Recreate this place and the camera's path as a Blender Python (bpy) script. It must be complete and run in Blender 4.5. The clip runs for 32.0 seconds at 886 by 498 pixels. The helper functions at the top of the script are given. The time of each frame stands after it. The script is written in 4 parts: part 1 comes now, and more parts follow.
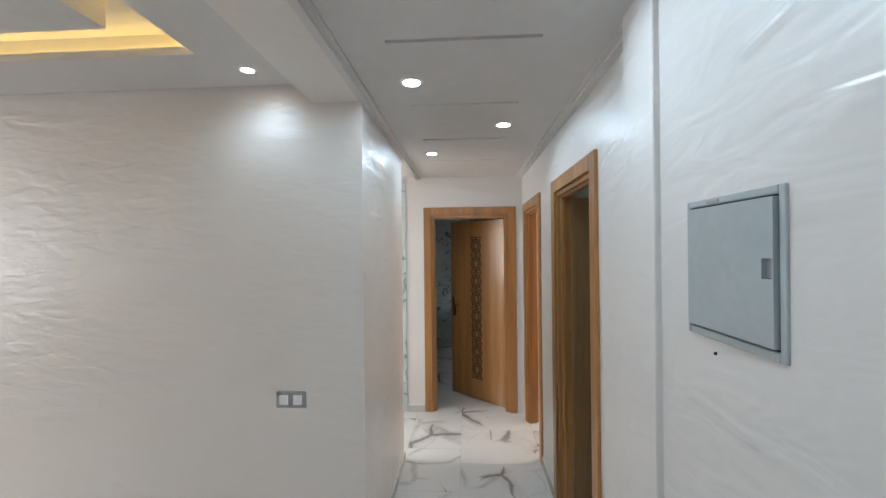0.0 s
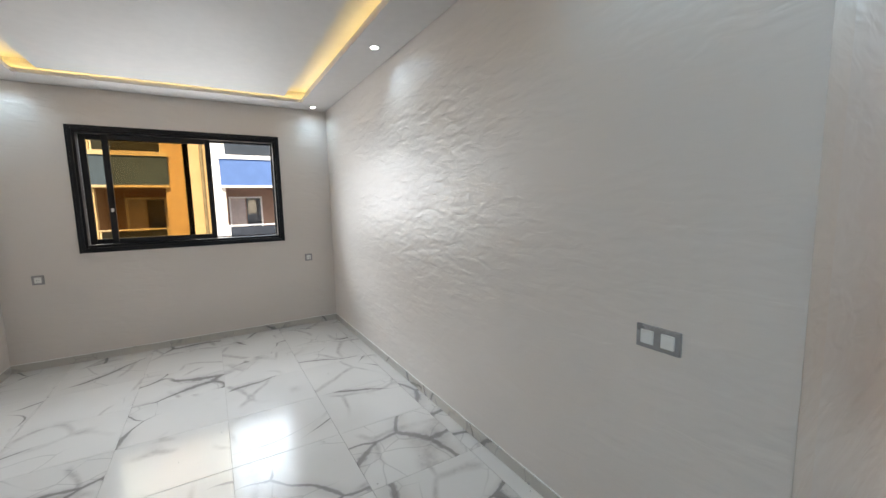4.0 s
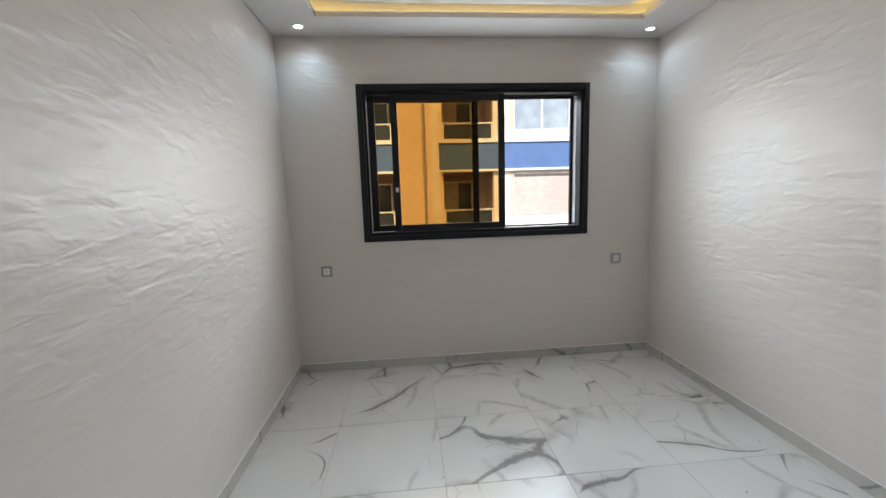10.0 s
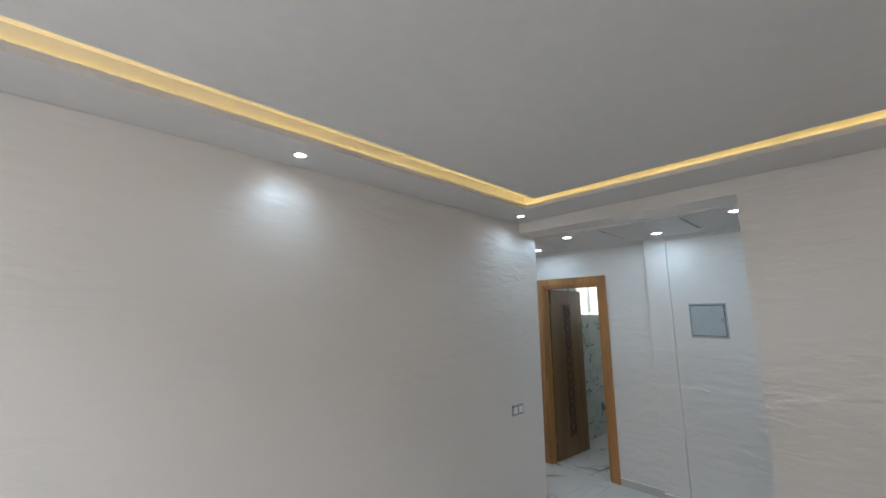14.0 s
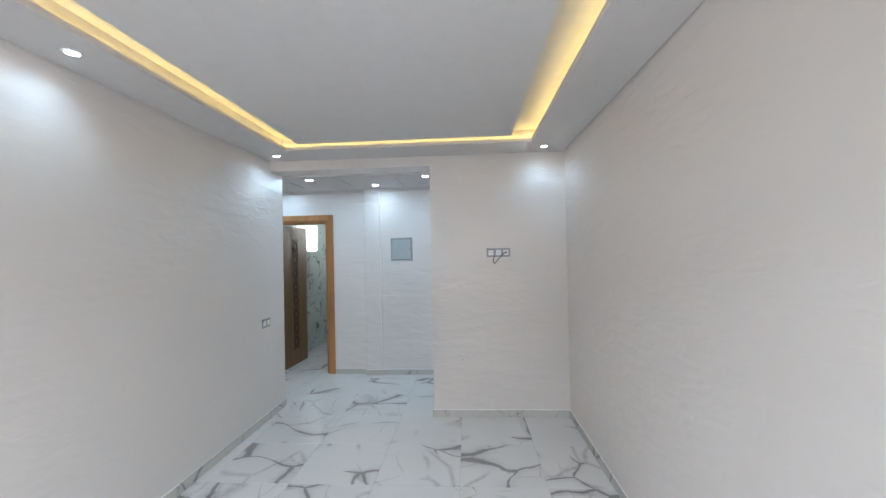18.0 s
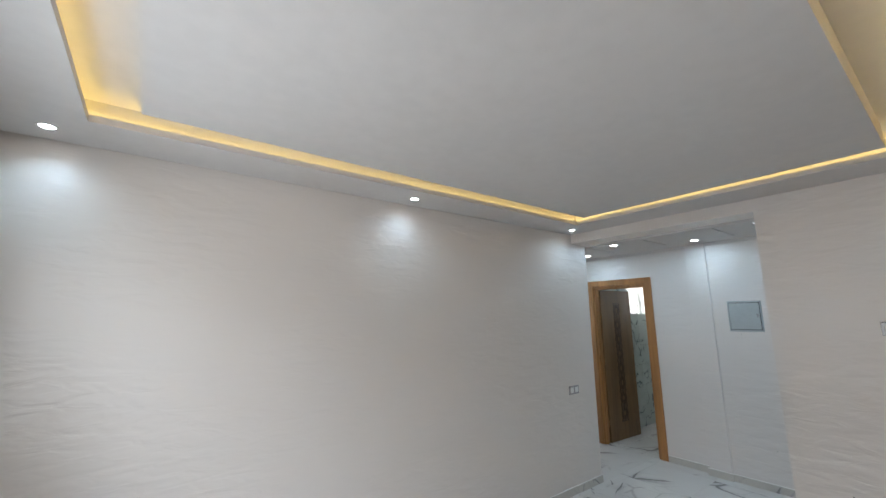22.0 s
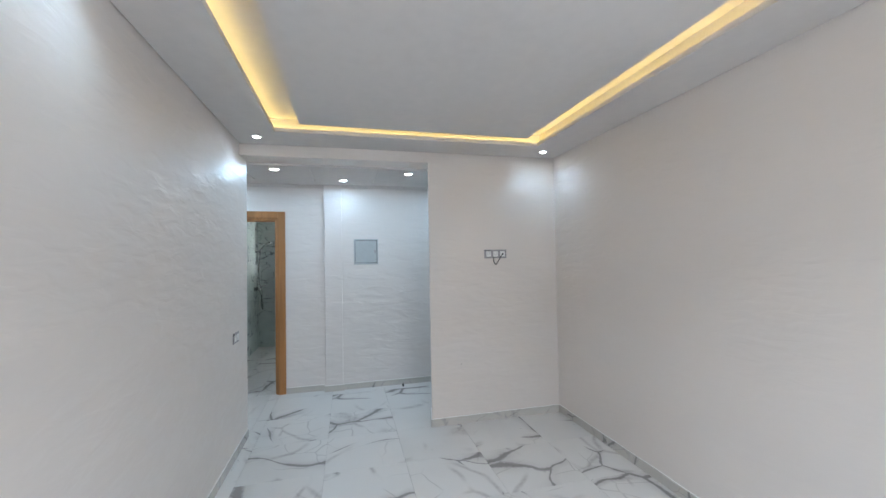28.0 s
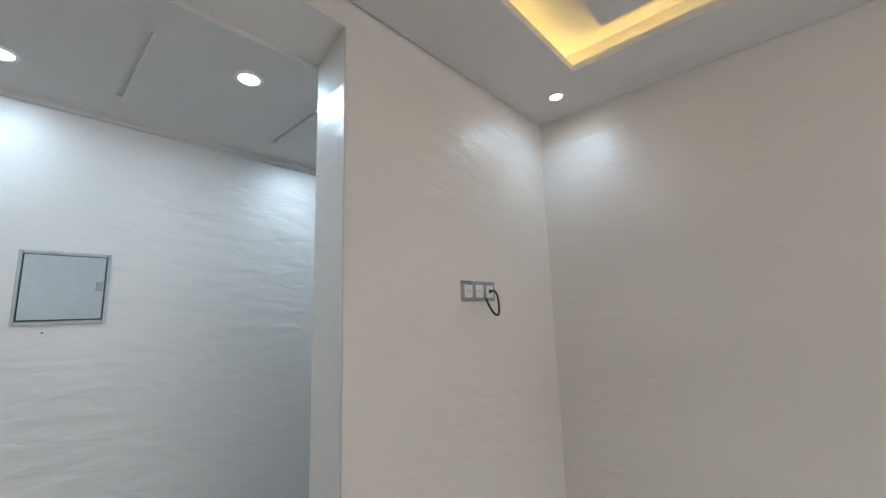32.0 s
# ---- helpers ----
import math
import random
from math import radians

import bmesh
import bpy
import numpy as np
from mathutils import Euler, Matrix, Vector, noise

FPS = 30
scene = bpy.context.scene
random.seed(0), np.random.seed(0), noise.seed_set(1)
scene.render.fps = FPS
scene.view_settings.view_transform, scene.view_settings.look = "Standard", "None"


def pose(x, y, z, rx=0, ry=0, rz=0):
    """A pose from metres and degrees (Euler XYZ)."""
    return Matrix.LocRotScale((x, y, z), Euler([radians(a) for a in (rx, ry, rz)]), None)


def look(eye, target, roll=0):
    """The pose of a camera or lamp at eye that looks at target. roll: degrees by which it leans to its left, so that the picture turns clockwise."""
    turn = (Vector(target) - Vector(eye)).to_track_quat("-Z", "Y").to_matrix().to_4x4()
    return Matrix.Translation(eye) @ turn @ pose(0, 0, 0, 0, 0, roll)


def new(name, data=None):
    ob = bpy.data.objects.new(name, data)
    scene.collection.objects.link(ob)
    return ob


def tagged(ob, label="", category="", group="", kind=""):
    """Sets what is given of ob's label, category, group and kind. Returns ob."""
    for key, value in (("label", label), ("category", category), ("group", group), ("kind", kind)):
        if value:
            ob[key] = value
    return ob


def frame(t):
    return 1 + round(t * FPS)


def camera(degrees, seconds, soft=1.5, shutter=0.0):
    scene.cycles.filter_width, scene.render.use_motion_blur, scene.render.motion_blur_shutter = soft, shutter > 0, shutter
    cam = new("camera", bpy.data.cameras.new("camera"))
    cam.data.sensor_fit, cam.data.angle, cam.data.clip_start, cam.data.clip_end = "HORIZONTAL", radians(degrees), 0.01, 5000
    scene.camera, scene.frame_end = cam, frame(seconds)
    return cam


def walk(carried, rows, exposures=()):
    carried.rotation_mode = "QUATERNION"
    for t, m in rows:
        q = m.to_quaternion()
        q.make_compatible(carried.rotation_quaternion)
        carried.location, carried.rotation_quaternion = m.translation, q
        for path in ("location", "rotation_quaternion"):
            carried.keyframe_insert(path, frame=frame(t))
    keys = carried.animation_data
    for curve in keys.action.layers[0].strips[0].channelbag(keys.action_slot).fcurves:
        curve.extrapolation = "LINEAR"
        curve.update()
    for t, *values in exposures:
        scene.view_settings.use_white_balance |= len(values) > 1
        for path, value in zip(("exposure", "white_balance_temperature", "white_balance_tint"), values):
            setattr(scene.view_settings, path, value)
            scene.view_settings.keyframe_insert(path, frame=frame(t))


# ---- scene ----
cam = camera(97.4, 32.0)
PATH = [
    (0, (0.156, 0.208, 1.704), (0.041, 2.204, 1.707), -0.6),
    (0.5, (0.165, 0.145, 1.769), (0.067, 2.131, 1.984), -0.6),
    (1, (0.16, 0.132, 1.77), (0.041, 2.096, 2.126), -0.6),
    (1.5, (0.14, 0.196, 1.727), (-0.019, 2.147, 2.137), -0.6),
    (2, (0.118, 0.285, 1.63), (-0.157, 2.231, 1.998), -0.5),
    (2.5, (0.172, 0.472, 1.502), (-0.413, 2.37, 1.738), -0.3),
    (3, (0.188, 0.664, 1.472), (-0.839, 2.379, 1.531), -0.2),
    (3.5, (0.082, 0.777, 1.482), (-1.325, 2.193, 1.358), -0.9),
    (4, (-0.003, 0.856, 1.427), (-1.711, 1.871, 1.196), -1.3),
    (4.5, (0.018, 0.974, 1.389), (-1.858, 1.603, 1.097), -1.8),
    (6.5, (-0.258, 0.839, 1.474), (-2.205, 1.054, 1.069), -1.8),
    (7, (-0.499, 0.815, 1.465), (-2.457, 0.923, 1.072), -1.8),
    (7.5, (-0.758, 0.797, 1.435), (-2.726, 0.772, 1.079), -2.0),
    (8, (-0.949, 0.745, 1.423), (-2.915, 0.626, 1.077), -2.1),
    (8.5, (-1.16, 0.639, 1.385), (-3.129, 0.499, 1.063), -2.2),
    (9, (-1.406, 0.477, 1.37), (-3.38, 0.395, 1.057), -2.1),
    (9.5, (-1.616, 0.321, 1.36), (-3.594, 0.344, 1.067), -2.0),
    (10, (-1.789, 0.129, 1.392), (-3.762, 0.302, 1.115), -1.8),
    (10.5, (-2.038, -0.031, 1.465), (-3.987, 0.359, 1.239), -1.8),
    (11, (-2.271, -0.038, 1.626), (-4.154, 0.62, 1.48), -1.4),
    (11.5, (-2.471, -0.077, 1.731), (-4.175, 0.967, 1.66), -1.1),
    (12, (-2.624, -0.039, 1.746), (-4.01, 1.403, 1.752), -0.9),
    (12.5, (-2.862, -0.05, 1.738), (-3.662, 1.78, 1.844), -0.7),
    (13, (-3.042, -0.034, 1.756), (-3.165, 1.953, 1.947), -0.2),
    (13.5, (-3.264, 0.017, 1.751), (-2.602, 1.888, 2.0), -0.3),
    (14, (-3.53, 0.095, 1.74), (-2.169, 1.524, 2.068), -0.5),
    (14.5, (-3.845, 0.091, 1.689), (-2.09, 0.981, 2.046), -0.6),
    (15, (-4.04, 0.064, 1.489), (-2.137, 0.608, 1.776), -0.9),
    (15.5, (-4.185, 0.043, 1.312), (-2.224, 0.432, 1.372), -1.0),
    (17.5, (-4.455, 0.179, 1.499), (-2.462, 0.302, 1.38), -1.2),
    (18, (-4.422, 0.164, 1.588), (-2.426, 0.292, 1.612), -1.2),
    (18.5, (-4.397, 0.178, 1.656), (-2.407, 0.306, 1.812), -1.3),
    (19, (-4.308, 0.125, 1.62), (-2.332, 0.309, 1.864), -1.3),
    (19.5, (-4.25, -0.005, 1.556), (-2.315, 0.402, 1.857), -1.1),
    (20, (-4.344, -0.174, 1.576), (-2.53, 0.612, 1.88), -1.0),
    (20.5, (-4.305, -0.293, 1.633), (-2.739, 0.918, 1.922), -0.8),
    (21, (-4.264, -0.33, 1.639), (-2.957, 1.157, 1.927), -0.8),
    (21.5, (-4.229, -0.362, 1.663), (-3.065, 1.236, 1.967), -0.7),
    (22, (-4.239, -0.367, 1.701), (-3.059, 1.212, 2.038), -0.7),
    (22.5, (-4.276, -0.237, 1.699), (-2.929, 1.194, 2.07), -0.8),
    (23, (-4.269, -0.021, 1.66), (-2.677, 1.126, 2.047), -0.9),
    (23.5, (-4.125, 0.264, 1.583), (-2.327, 1.055, 1.963), -0.9),
    (24, (-4.042, 0.566, 1.537), (-2.122, 1.016, 1.865), -1.1),
    (24.5, (-4.019, 0.853, 1.509), (-2.04, 1.056, 1.712), -1.2),
    (25, (-3.901, 1.082, 1.355), (-1.903, 1.114, 1.43), -1.1),
    (25.5, (-4.119, 1.217, 1.292), (-2.126, 1.063, 1.27), -1.3),
    (26, (-4.467, 1.236, 1.375), (-2.493, 0.92, 1.312), -1.1),
    (26.5, (-4.579, 1.227, 1.458), (-2.636, 0.76, 1.401), -1.4),
    (28.5, (-3.897, 1.283, 1.571), (-1.95, 0.83, 1.657), -1.1),
    (29, (-3.574, 1.268, 1.604), (-1.623, 0.837, 1.709), -1.2),
    (29.5, (-3.249, 1.293, 1.588), (-1.303, 0.845, 1.7), -1.3),
    (30, (-2.896, 1.322, 1.576), (-0.963, 0.826, 1.708), -1.3),
    (30.5, (-2.531, 1.291, 1.613), (-0.621, 0.723, 1.781), -1.4),
    (31, (-2.222, 1.315, 1.63), (-0.375, 0.571, 1.822), -1.4),
    (31.5, (-1.897, 1.283, 1.561), (-0.231, 0.202, 1.793), -1.3),
    (32, (-1.621, 1.179, 1.514), (-0.29, -0.281, 1.825), -1.7),
]
EXPOSURES = [
    (0.0, 1.27, 7300, 12), (2.5, 1.26, 7000, 11), (4.0, 1.03, 7150, 10), (7.0, 0.92, 6950, 10), (9.0, 0.82, 6950, 10), (10.0, 0.69, 7000, 10),
    (11.0, 0.68, 7000, 10), (12.5, 0.68, 6900, 10), (14.0, 0.78, 6950, 10), (15.0, 1.0, 6900, 10), (17.5, 1.29, 6600, 10), (19.0, 1.24, 6550, 10),
    (20.0, 1.13, 6600, 10), (21.0, 0.84, 6700, 10), (22.0, 0.84, 6900, 10), (23.0, 0.76, 7050, 10), (24.0, 0.96, 7050, 10), (25.0, 1.18, 6800, 10), (26.0, 1.24, 6600, 10),
    (29.0, 1.28, 6550, 10), (30.0, 1.23, 6500, 10), (31.0, 1.10, 6650, 10), (32.0, 1.2, 7100, 11),
]
walk(cam, [(t, look(eye, target, roll)) for t, eye, target, roll in PATH], EXPOSURES)

# ---- daylight ----
SUN_POWER, SKY_POWER, WINDOW_SKY, UPPER_SKY = 5.0, 0.12, 14.0, 900.0
ROOM_SPOT, HALL_SPOT, COVE_POWER, DISC_POWER = 3.3, 1.4, 4.0, 13.0
sky_world = bpy.data.worlds.new("sky")
scene.world = sky_world
sky_world.use_nodes = True
_nt = sky_world.node_tree
_sky = _nt.nodes.new("ShaderNodeTexSky")
_sky.sky_type, _sky.sun_disc = "NISHITA", False
_sky.sun_elevation, _sky.sun_rotation = radians(52), radians(80)
_nt.links.new(_sky.outputs[0], _nt.nodes["Background"].inputs[0])
_nt.nodes["Background"].inputs[1].default_value = SKY_POWER
sun = new("sun", bpy.data.lights.new("sun", "SUN"))
sun.data.energy, sun.data.angle, sun.data.color = SUN_POWER, radians(0.5), (1.0, 0.95, 0.88)
sun.matrix_world = look((9, -1.6, 12), (0, 0, 0))
# sky light in the window openings, and from the sky higher up
W = -4.865                                        # west wall of the living room
for name, watts, wide, tall, eye, aim, tint in (
    ("sky_light", WINDOW_SKY, 1.66, 1.0, (W + 0.03, 0.69, 1.63), (0, 0.69, 1.63), (0.76, 0.87, 1.0)),
    ("upper_sky_light", UPPER_SKY, 15.0, 3.0, (-9.2, 0.8, 4.6), (-4.6, 0.7, 1.4), (0.68, 0.82, 1.0)),
    ("kitchen_sky_light", 20.0, 1.2, 1.0, (-2.8, 3.3, 1.65), (-1.0, 3.6, 1.4), (0.85, 0.92, 1.0)),
    ("end_room_sky_light", 0.25, 0.7, 0.8, (-2.03, 5.95, 1.55), (0, 5.95, 1.2), (0.6, 0.85, 1.0)),
    ("bedroom_sky_light", 17.0, 1.3, 1.2, (3.66, 4.25, 1.6), (2.0, 4.25, 1.3), (1.0, 0.88, 0.72)),
):
    sky_lamp = new(name, bpy.data.lights.new(name, "AREA"))
    sky_lamp.data.shape, sky_lamp.data.size, sky_lamp.data.size_y = "RECTANGLE", wide, tall
    sky_lamp.data.energy, sky_lamp.data.color = watts, tint
    sky_lamp.matrix_world = look(eye, aim)


# ---- materials ----
class Mat:
    """A node material with short ways to add nodes."""

    def __init__(self, name):
        self.m = bpy.data.materials.new(name)
        self.m.use_nodes = True
        self.t = self.m.node_tree
        self.b = self.t.nodes["Principled BSDF"]

    def node(self, kind, **props):
        n = self.t.nodes.new(kind)
        for key, value in props.items():
            if key == "op":
                n.operation = value
            elif key == "blend":
                n.blend_type = value
            elif key == "data":
                n.data_type = value
            elif key == "feature":
                n.feature = value
            elif key == "interp":
                n.interpolation_type = value
        return n

    def link(self, a, b):
        self.t.links.new(a, b)

    def coords(self, scale=(1, 1, 1), shift=None):
        tc = self.node("ShaderNodeTexCoord")
        mp = self.node("ShaderNodeMapping")
        mp.inputs["Scale"].default_value = scale
        self.link(tc.outputs["Object"], mp.inputs["Vector"])
        out = mp.outputs[0]
        if shift:
            info = self.node("ShaderNodeObjectInfo")
            v = self.node("ShaderNodeVectorMath", op="SCALE")
            v.inputs[0].default_value = shift
            self.link(info.outputs["Random"], v.inputs["Scale"])
            add = self.node("ShaderNodeVectorMath", op="ADD")
            self.link(out, add.inputs[0])
            self.link(v.outputs[0], add.inputs[1])
            out = add.outputs[0]
        return out

    def noise(self, vec, scale=5.0, detail=3.0, rough=0.5, distort=0.0):
        n = self.node("ShaderNodeTexNoise")
        self.link(vec, n.inputs["Vector"])
        n.inputs["Scale"].default_value, n.inputs["Detail"].default_value = scale, detail
        n.inputs["Roughness"].default_value, n.inputs["Distortion"].default_value = rough, distort
        return n

    def span(self, value, a, b, c=0.0, d=1.0, smooth=True):
        n = self.node("ShaderNodeMapRange", interp="SMOOTHSTEP" if smooth else "LINEAR")
        self.link(value, n.inputs["Value"])
        for key, x in (("From Min", a), ("From Max", b), ("To Min", c), ("To Max", d)):
            n.inputs[key].default_value = x
        return n.outputs["Result"]

    def math(self, op, a, b):
        n = self.node("ShaderNodeMath", op=op)
        for k, v in enumerate((a, b)):
            if isinstance(v, (int, float)):
                n.inputs[k].default_value = v
            else:
                self.link(v, n.inputs[k])
        return n.outputs[0]

    def mix(self, fac, a, b):
        n = self.node("ShaderNodeMix", data="RGBA")
        if isinstance(fac, (int, float)):
            n.inputs[0].default_value = fac
        else:
            self.link(fac, n.inputs[0])
        for k, v in ((6, a), (7, b)):
            if isinstance(v, tuple):
                n.inputs[k].default_value = (*v, 1)
            else:
                self.link(v, n.inputs[k])
        return n.outputs[2]

    def bump(self, height, strength=0.3, distance=0.01):
        n = self.node("ShaderNodeBump")
        n.inputs["Strength"].default_value, n.inputs["Distance"].default_value = strength, distance
        self.link(height, n.inputs["Height"])
        self.link(n.outputs[0], self.b.inputs["Normal"])

    def set(self, color=None, rough=None, metal=None, **more):
        for key, v in (("Base Color", color), ("Roughness", rough), ("Metallic", metal), *((k.replace("_", " "), x) for k, x in more.items())):
            if v is None:
                continue
            if isinstance(v, tuple):
                self.b.inputs[key].default_value = (*v, 1)
            elif isinstance(v, (int, float)):
                self.b.inputs[key].default_value = v
            else:
                self.link(v, self.b.inputs[key])
        return self


def plaster(name, color, rough=0.42, wave=0.0026, size=1.0):
    """Pearl stucco: a matt ground under a mica film that ripples with sideways trowel strokes."""
    k = Mat(name)
    stroke = k.noise(k.coords((6.5 / size, 6.5 / size, 19.0 / size)), 1.0, 2.0, 0.45, 0.8)
    long_stroke = k.noise(k.coords((2.4 / size, 2.4 / size, 9.5 / size)), 1.0, 1.5, 0.45, 0.8)
    patch = k.noise(k.coords((0.8, 0.8, 1.3)), 1.0, 2.0)
    grain = k.noise(k.coords((40.0, 40.0, 120.0)), 1.0, 2.0, 0.5)
    rise = k.math("ADD", stroke.outputs[0], k.math("MULTIPLY", long_stroke.outputs[0], 1.2))
    rise = k.math("MULTIPLY", rise, k.span(patch.outputs[0], 0.3, 0.7, 0.6, 1.0))
    rise = k.math("ADD", rise, k.math("MULTIPLY", grain.outputs[0], 0.015))
    k.bump(rise, 1.0, wave)
    film = k.node("ShaderNodeBump")
    film.inputs["Strength"].default_value, film.inputs["Distance"].default_value = 1.0, wave * 4.0
    k.link(rise, film.inputs["Height"])
    k.link(film.outputs[0], k.b.inputs["Coat Normal"])
    tone = k.mix(k.span(patch.outputs[0], 0.3, 0.7), tuple(c * 0.97 for c in color), tuple(c * 1.02 for c in color))
    k.set(tone, 0.5, Specular_IOR_Level=0.35, Coat_Weight=1.0, Coat_IOR=1.72, Coat_Roughness=k.span(stroke.outputs[0], 0.35, 0.65, rough + 0.04, rough - 0.06))
    return k.m


def plain(name, color, rough=0.5, metal=0.0, grain=0.03, scale=30.0, bump=0.0, **more):
    k = Mat(name)
    n = k.noise(k.coords(), scale, 3.0)
    slow = k.noise(k.coords(), scale * 0.09, 2.0)
    lo, hi = tuple(max(c * (1 - 2 * grain), 0) for c in color), tuple(min(c * (1 + 2 * grain), 1) for c in color)
    both = k.math("MULTIPLY", k.math("ADD", n.outputs[0], slow.outputs[0]), 0.5)
    k.set(k.mix(k.span(both, 0.35, 0.65), lo, hi), k.span(slow.outputs[0], 0.3, 0.7, max(rough - 0.05, 0.02), min(rough + 0.07, 1)), metal, **more)
    if bump:
        k.bump(n.outputs[0], bump, 0.004)
    return k.m


def marble(name, base, vein, rough=0.19, scale=1.0, dark=0.5, shift=(37.0, 91.0, 13.0)):
    """Polished white slab with a few long dark veins, soft grey ghost veins and dusty gloss, another cut on every piece."""
    k = Mat(name)
    p = k.coords((1, 1, 1), shift)
    warp = k.noise(p, 1.6 * scale, 2.0, 0.4)
    off = k.node("ShaderNodeVectorMath", op="MULTIPLY_ADD")
    k.link(warp.outputs["Color"], off.inputs[0])
    off.inputs[1].default_value = (0.42 / scale, 0.42 / scale, 0.42 / scale)
    k.link(p, off.inputs[2])

    def web(sc, seed, stretch=(1.0, 1.0, 1.0)):
        v = k.node("ShaderNodeTexVoronoi", feature="DISTANCE_TO_EDGE")
        mp = k.node("ShaderNodeMapping")
        mp.inputs["Location"].default_value, mp.inputs["Scale"].default_value = (seed, seed * 2, 0), stretch
        k.link(off.outputs[0], mp.inputs["Vector"])
        k.link(mp.outputs[0], v.inputs["Vector"])
        v.inputs["Scale"].default_value = sc
        return v.outputs["Distance"]

    def streak(d, breadth):
        return k.math("SUBTRACT", 1.0, k.math("MINIMUM", k.math("DIVIDE", d, k.math("MAXIMUM", breadth, 0.0005)), 1.0))

    area = k.noise(p, 1.9 * scale, 1.0, 0.4)
    area2 = k.noise(p, 2.6 * scale, 1.0, 0.4, 0.2)
    torn = k.noise(p, 26.0, 3.0, 0.55)
    tear = k.span(torn.outputs[0], 0.3, 0.7, 0.6, 1.15)
    d1 = web(1.35 * scale, 0.0, (1.0, 0.75, 1.0))
    breadth = k.math("MULTIPLY", k.span(area.outputs[0], 0.44, 0.68, 0.006, 0.033), tear)
    line = k.math("MULTIPLY", streak(d1, breadth), k.span(area.outputs[0], 0.45, 0.53))
    rim = k.math("MULTIPLY", k.span(d1, 0.0, 0.1, 1.0, 0.0), k.span(area.outputs[0], 0.47, 0.62))
    d2 = web(1.9 * scale, 7.0, (0.8, 1.1, 1.0))
    ghost = k.math("MULTIPLY", k.math("MULTIPLY", k.span(d2, 0.0, 0.055, 1.0, 0.0), k.span(area2.outputs[0], 0.46, 0.6)), tear)
    fine = k.math("MULTIPLY", k.span(web(3.1 * scale, 3.0), 0.0, 0.02, 1.0, 0.0), k.span(area.outputs[0], 0.5, 0.62))
    cloud = k.noise(p, 1.4, 3.0)
    col = k.mix(k.span(cloud.outputs[0], 0.35, 0.75), base, tuple(c * 0.93 for c in base))
    col = k.mix(k.math("MULTIPLY", ghost, 0.5), col, tuple(c * 2.4 for c in vein))
    col = k.mix(k.math("MULTIPLY", rim, 0.32), col, tuple(c * 2.4 for c in vein))
    col = k.mix(k.math("MULTIPLY", fine, 0.35), col, tuple(c * 1.7 for c in vein))
    col = k.mix(k.math("MULTIPLY", k.math("MINIMUM", k.math("MULTIPLY", line, 1.6), 1.0), 0.36 + dark * 0.6), col, vein)
    dust = k.noise(k.coords((1, 1, 1)), 5.0, 6.0, 0.68, 0.4)
    k.set(col, k.span(dust.outputs[0], 0.38, 0.66, rough * 0.75, rough * 1.3), Specular_IOR_Level=0.3)
    k.bump(dust.outputs[0], 0.03, 0.003)
    return k.m


def squiggle_marble(name, base, vein, rough=0.14):
    """Glazed wall tile with short curly dark strokes."""
    k = Mat(name)
    p = k.coords((1, 1, 1.5), (37.0, 91.0, 13.0))
    n = k.noise(p, 3.6, 1.0, 0.5, 0.9)
    near = k.node("ShaderNodeMath", op="ABSOLUTE")
    k.link(k.math("SUBTRACT", n.outputs[0], 0.5), near.inputs[0])
    where = k.noise(p, 4.6, 1.0)
    stroke = k.math("MULTIPLY", k.span(near.outputs[0], 0.0, 0.028, 1.0, 0.0), k.span(where.outputs[0], 0.44, 0.53))
    haze = k.math("MULTIPLY", k.span(near.outputs[0], 0.0, 0.11, 1.0, 0.0), k.span(where.outputs[0], 0.4, 0.6))
    cloud = k.noise(p, 2.0, 3.0)
    col = k.mix(k.span(cloud.outputs[0], 0.3, 0.7), base, tuple(c * 0.88 for c in base))
    col = k.mix(k.math("MULTIPLY", haze, 0.3), col, tuple(c * 2.5 for c in vein))
    col = k.mix(k.math("MULTIPLY", stroke, 0.8), col, vein)
    k.set(col, k.span(cloud.outputs[0], 0.3, 0.7, rough * 0.7, rough * 1.4))
    return k.m


def wood(name, color, along=(1.0, 1.0, 0.06), rough=0.38):
    k = Mat(name)
    v = k.coords(tuple(40 * a for a in along), (7.0, 3.0, 11.0))
    grain = k.noise(v, 1.0, 4.0, 0.6, 0.5)
    broad = k.noise(k.coords(tuple(7 * a for a in along), (7.0, 3.0, 11.0)), 1.0, 2.0, 0.5, 1.2)
    col = k.mix(k.span(broad.outputs[0], 0.3, 0.7), tuple(c * 0.78 for c in color), tuple(c * 1.12 for c in color))
    col = k.mix(k.math("MULTIPLY", k.span(grain.outputs[0], 0.45, 0.7), 0.4), col, tuple(c * 0.6 for c in color))
    k.set(col, k.span(grain.outputs[0], 0.3, 0.7, rough - 0.06, rough + 0.08), Coat_Weight=0.3, Coat_Roughness=0.16)
    k.bump(grain.outputs[0], 0.12, 0.002)
    return k.m


def glow(name, color, power):
    k = Mat(name)
    k.set((0.9, 0.9, 0.9), 0.4, Emission_Color=color, Emission_Strength=power)
    return k.m


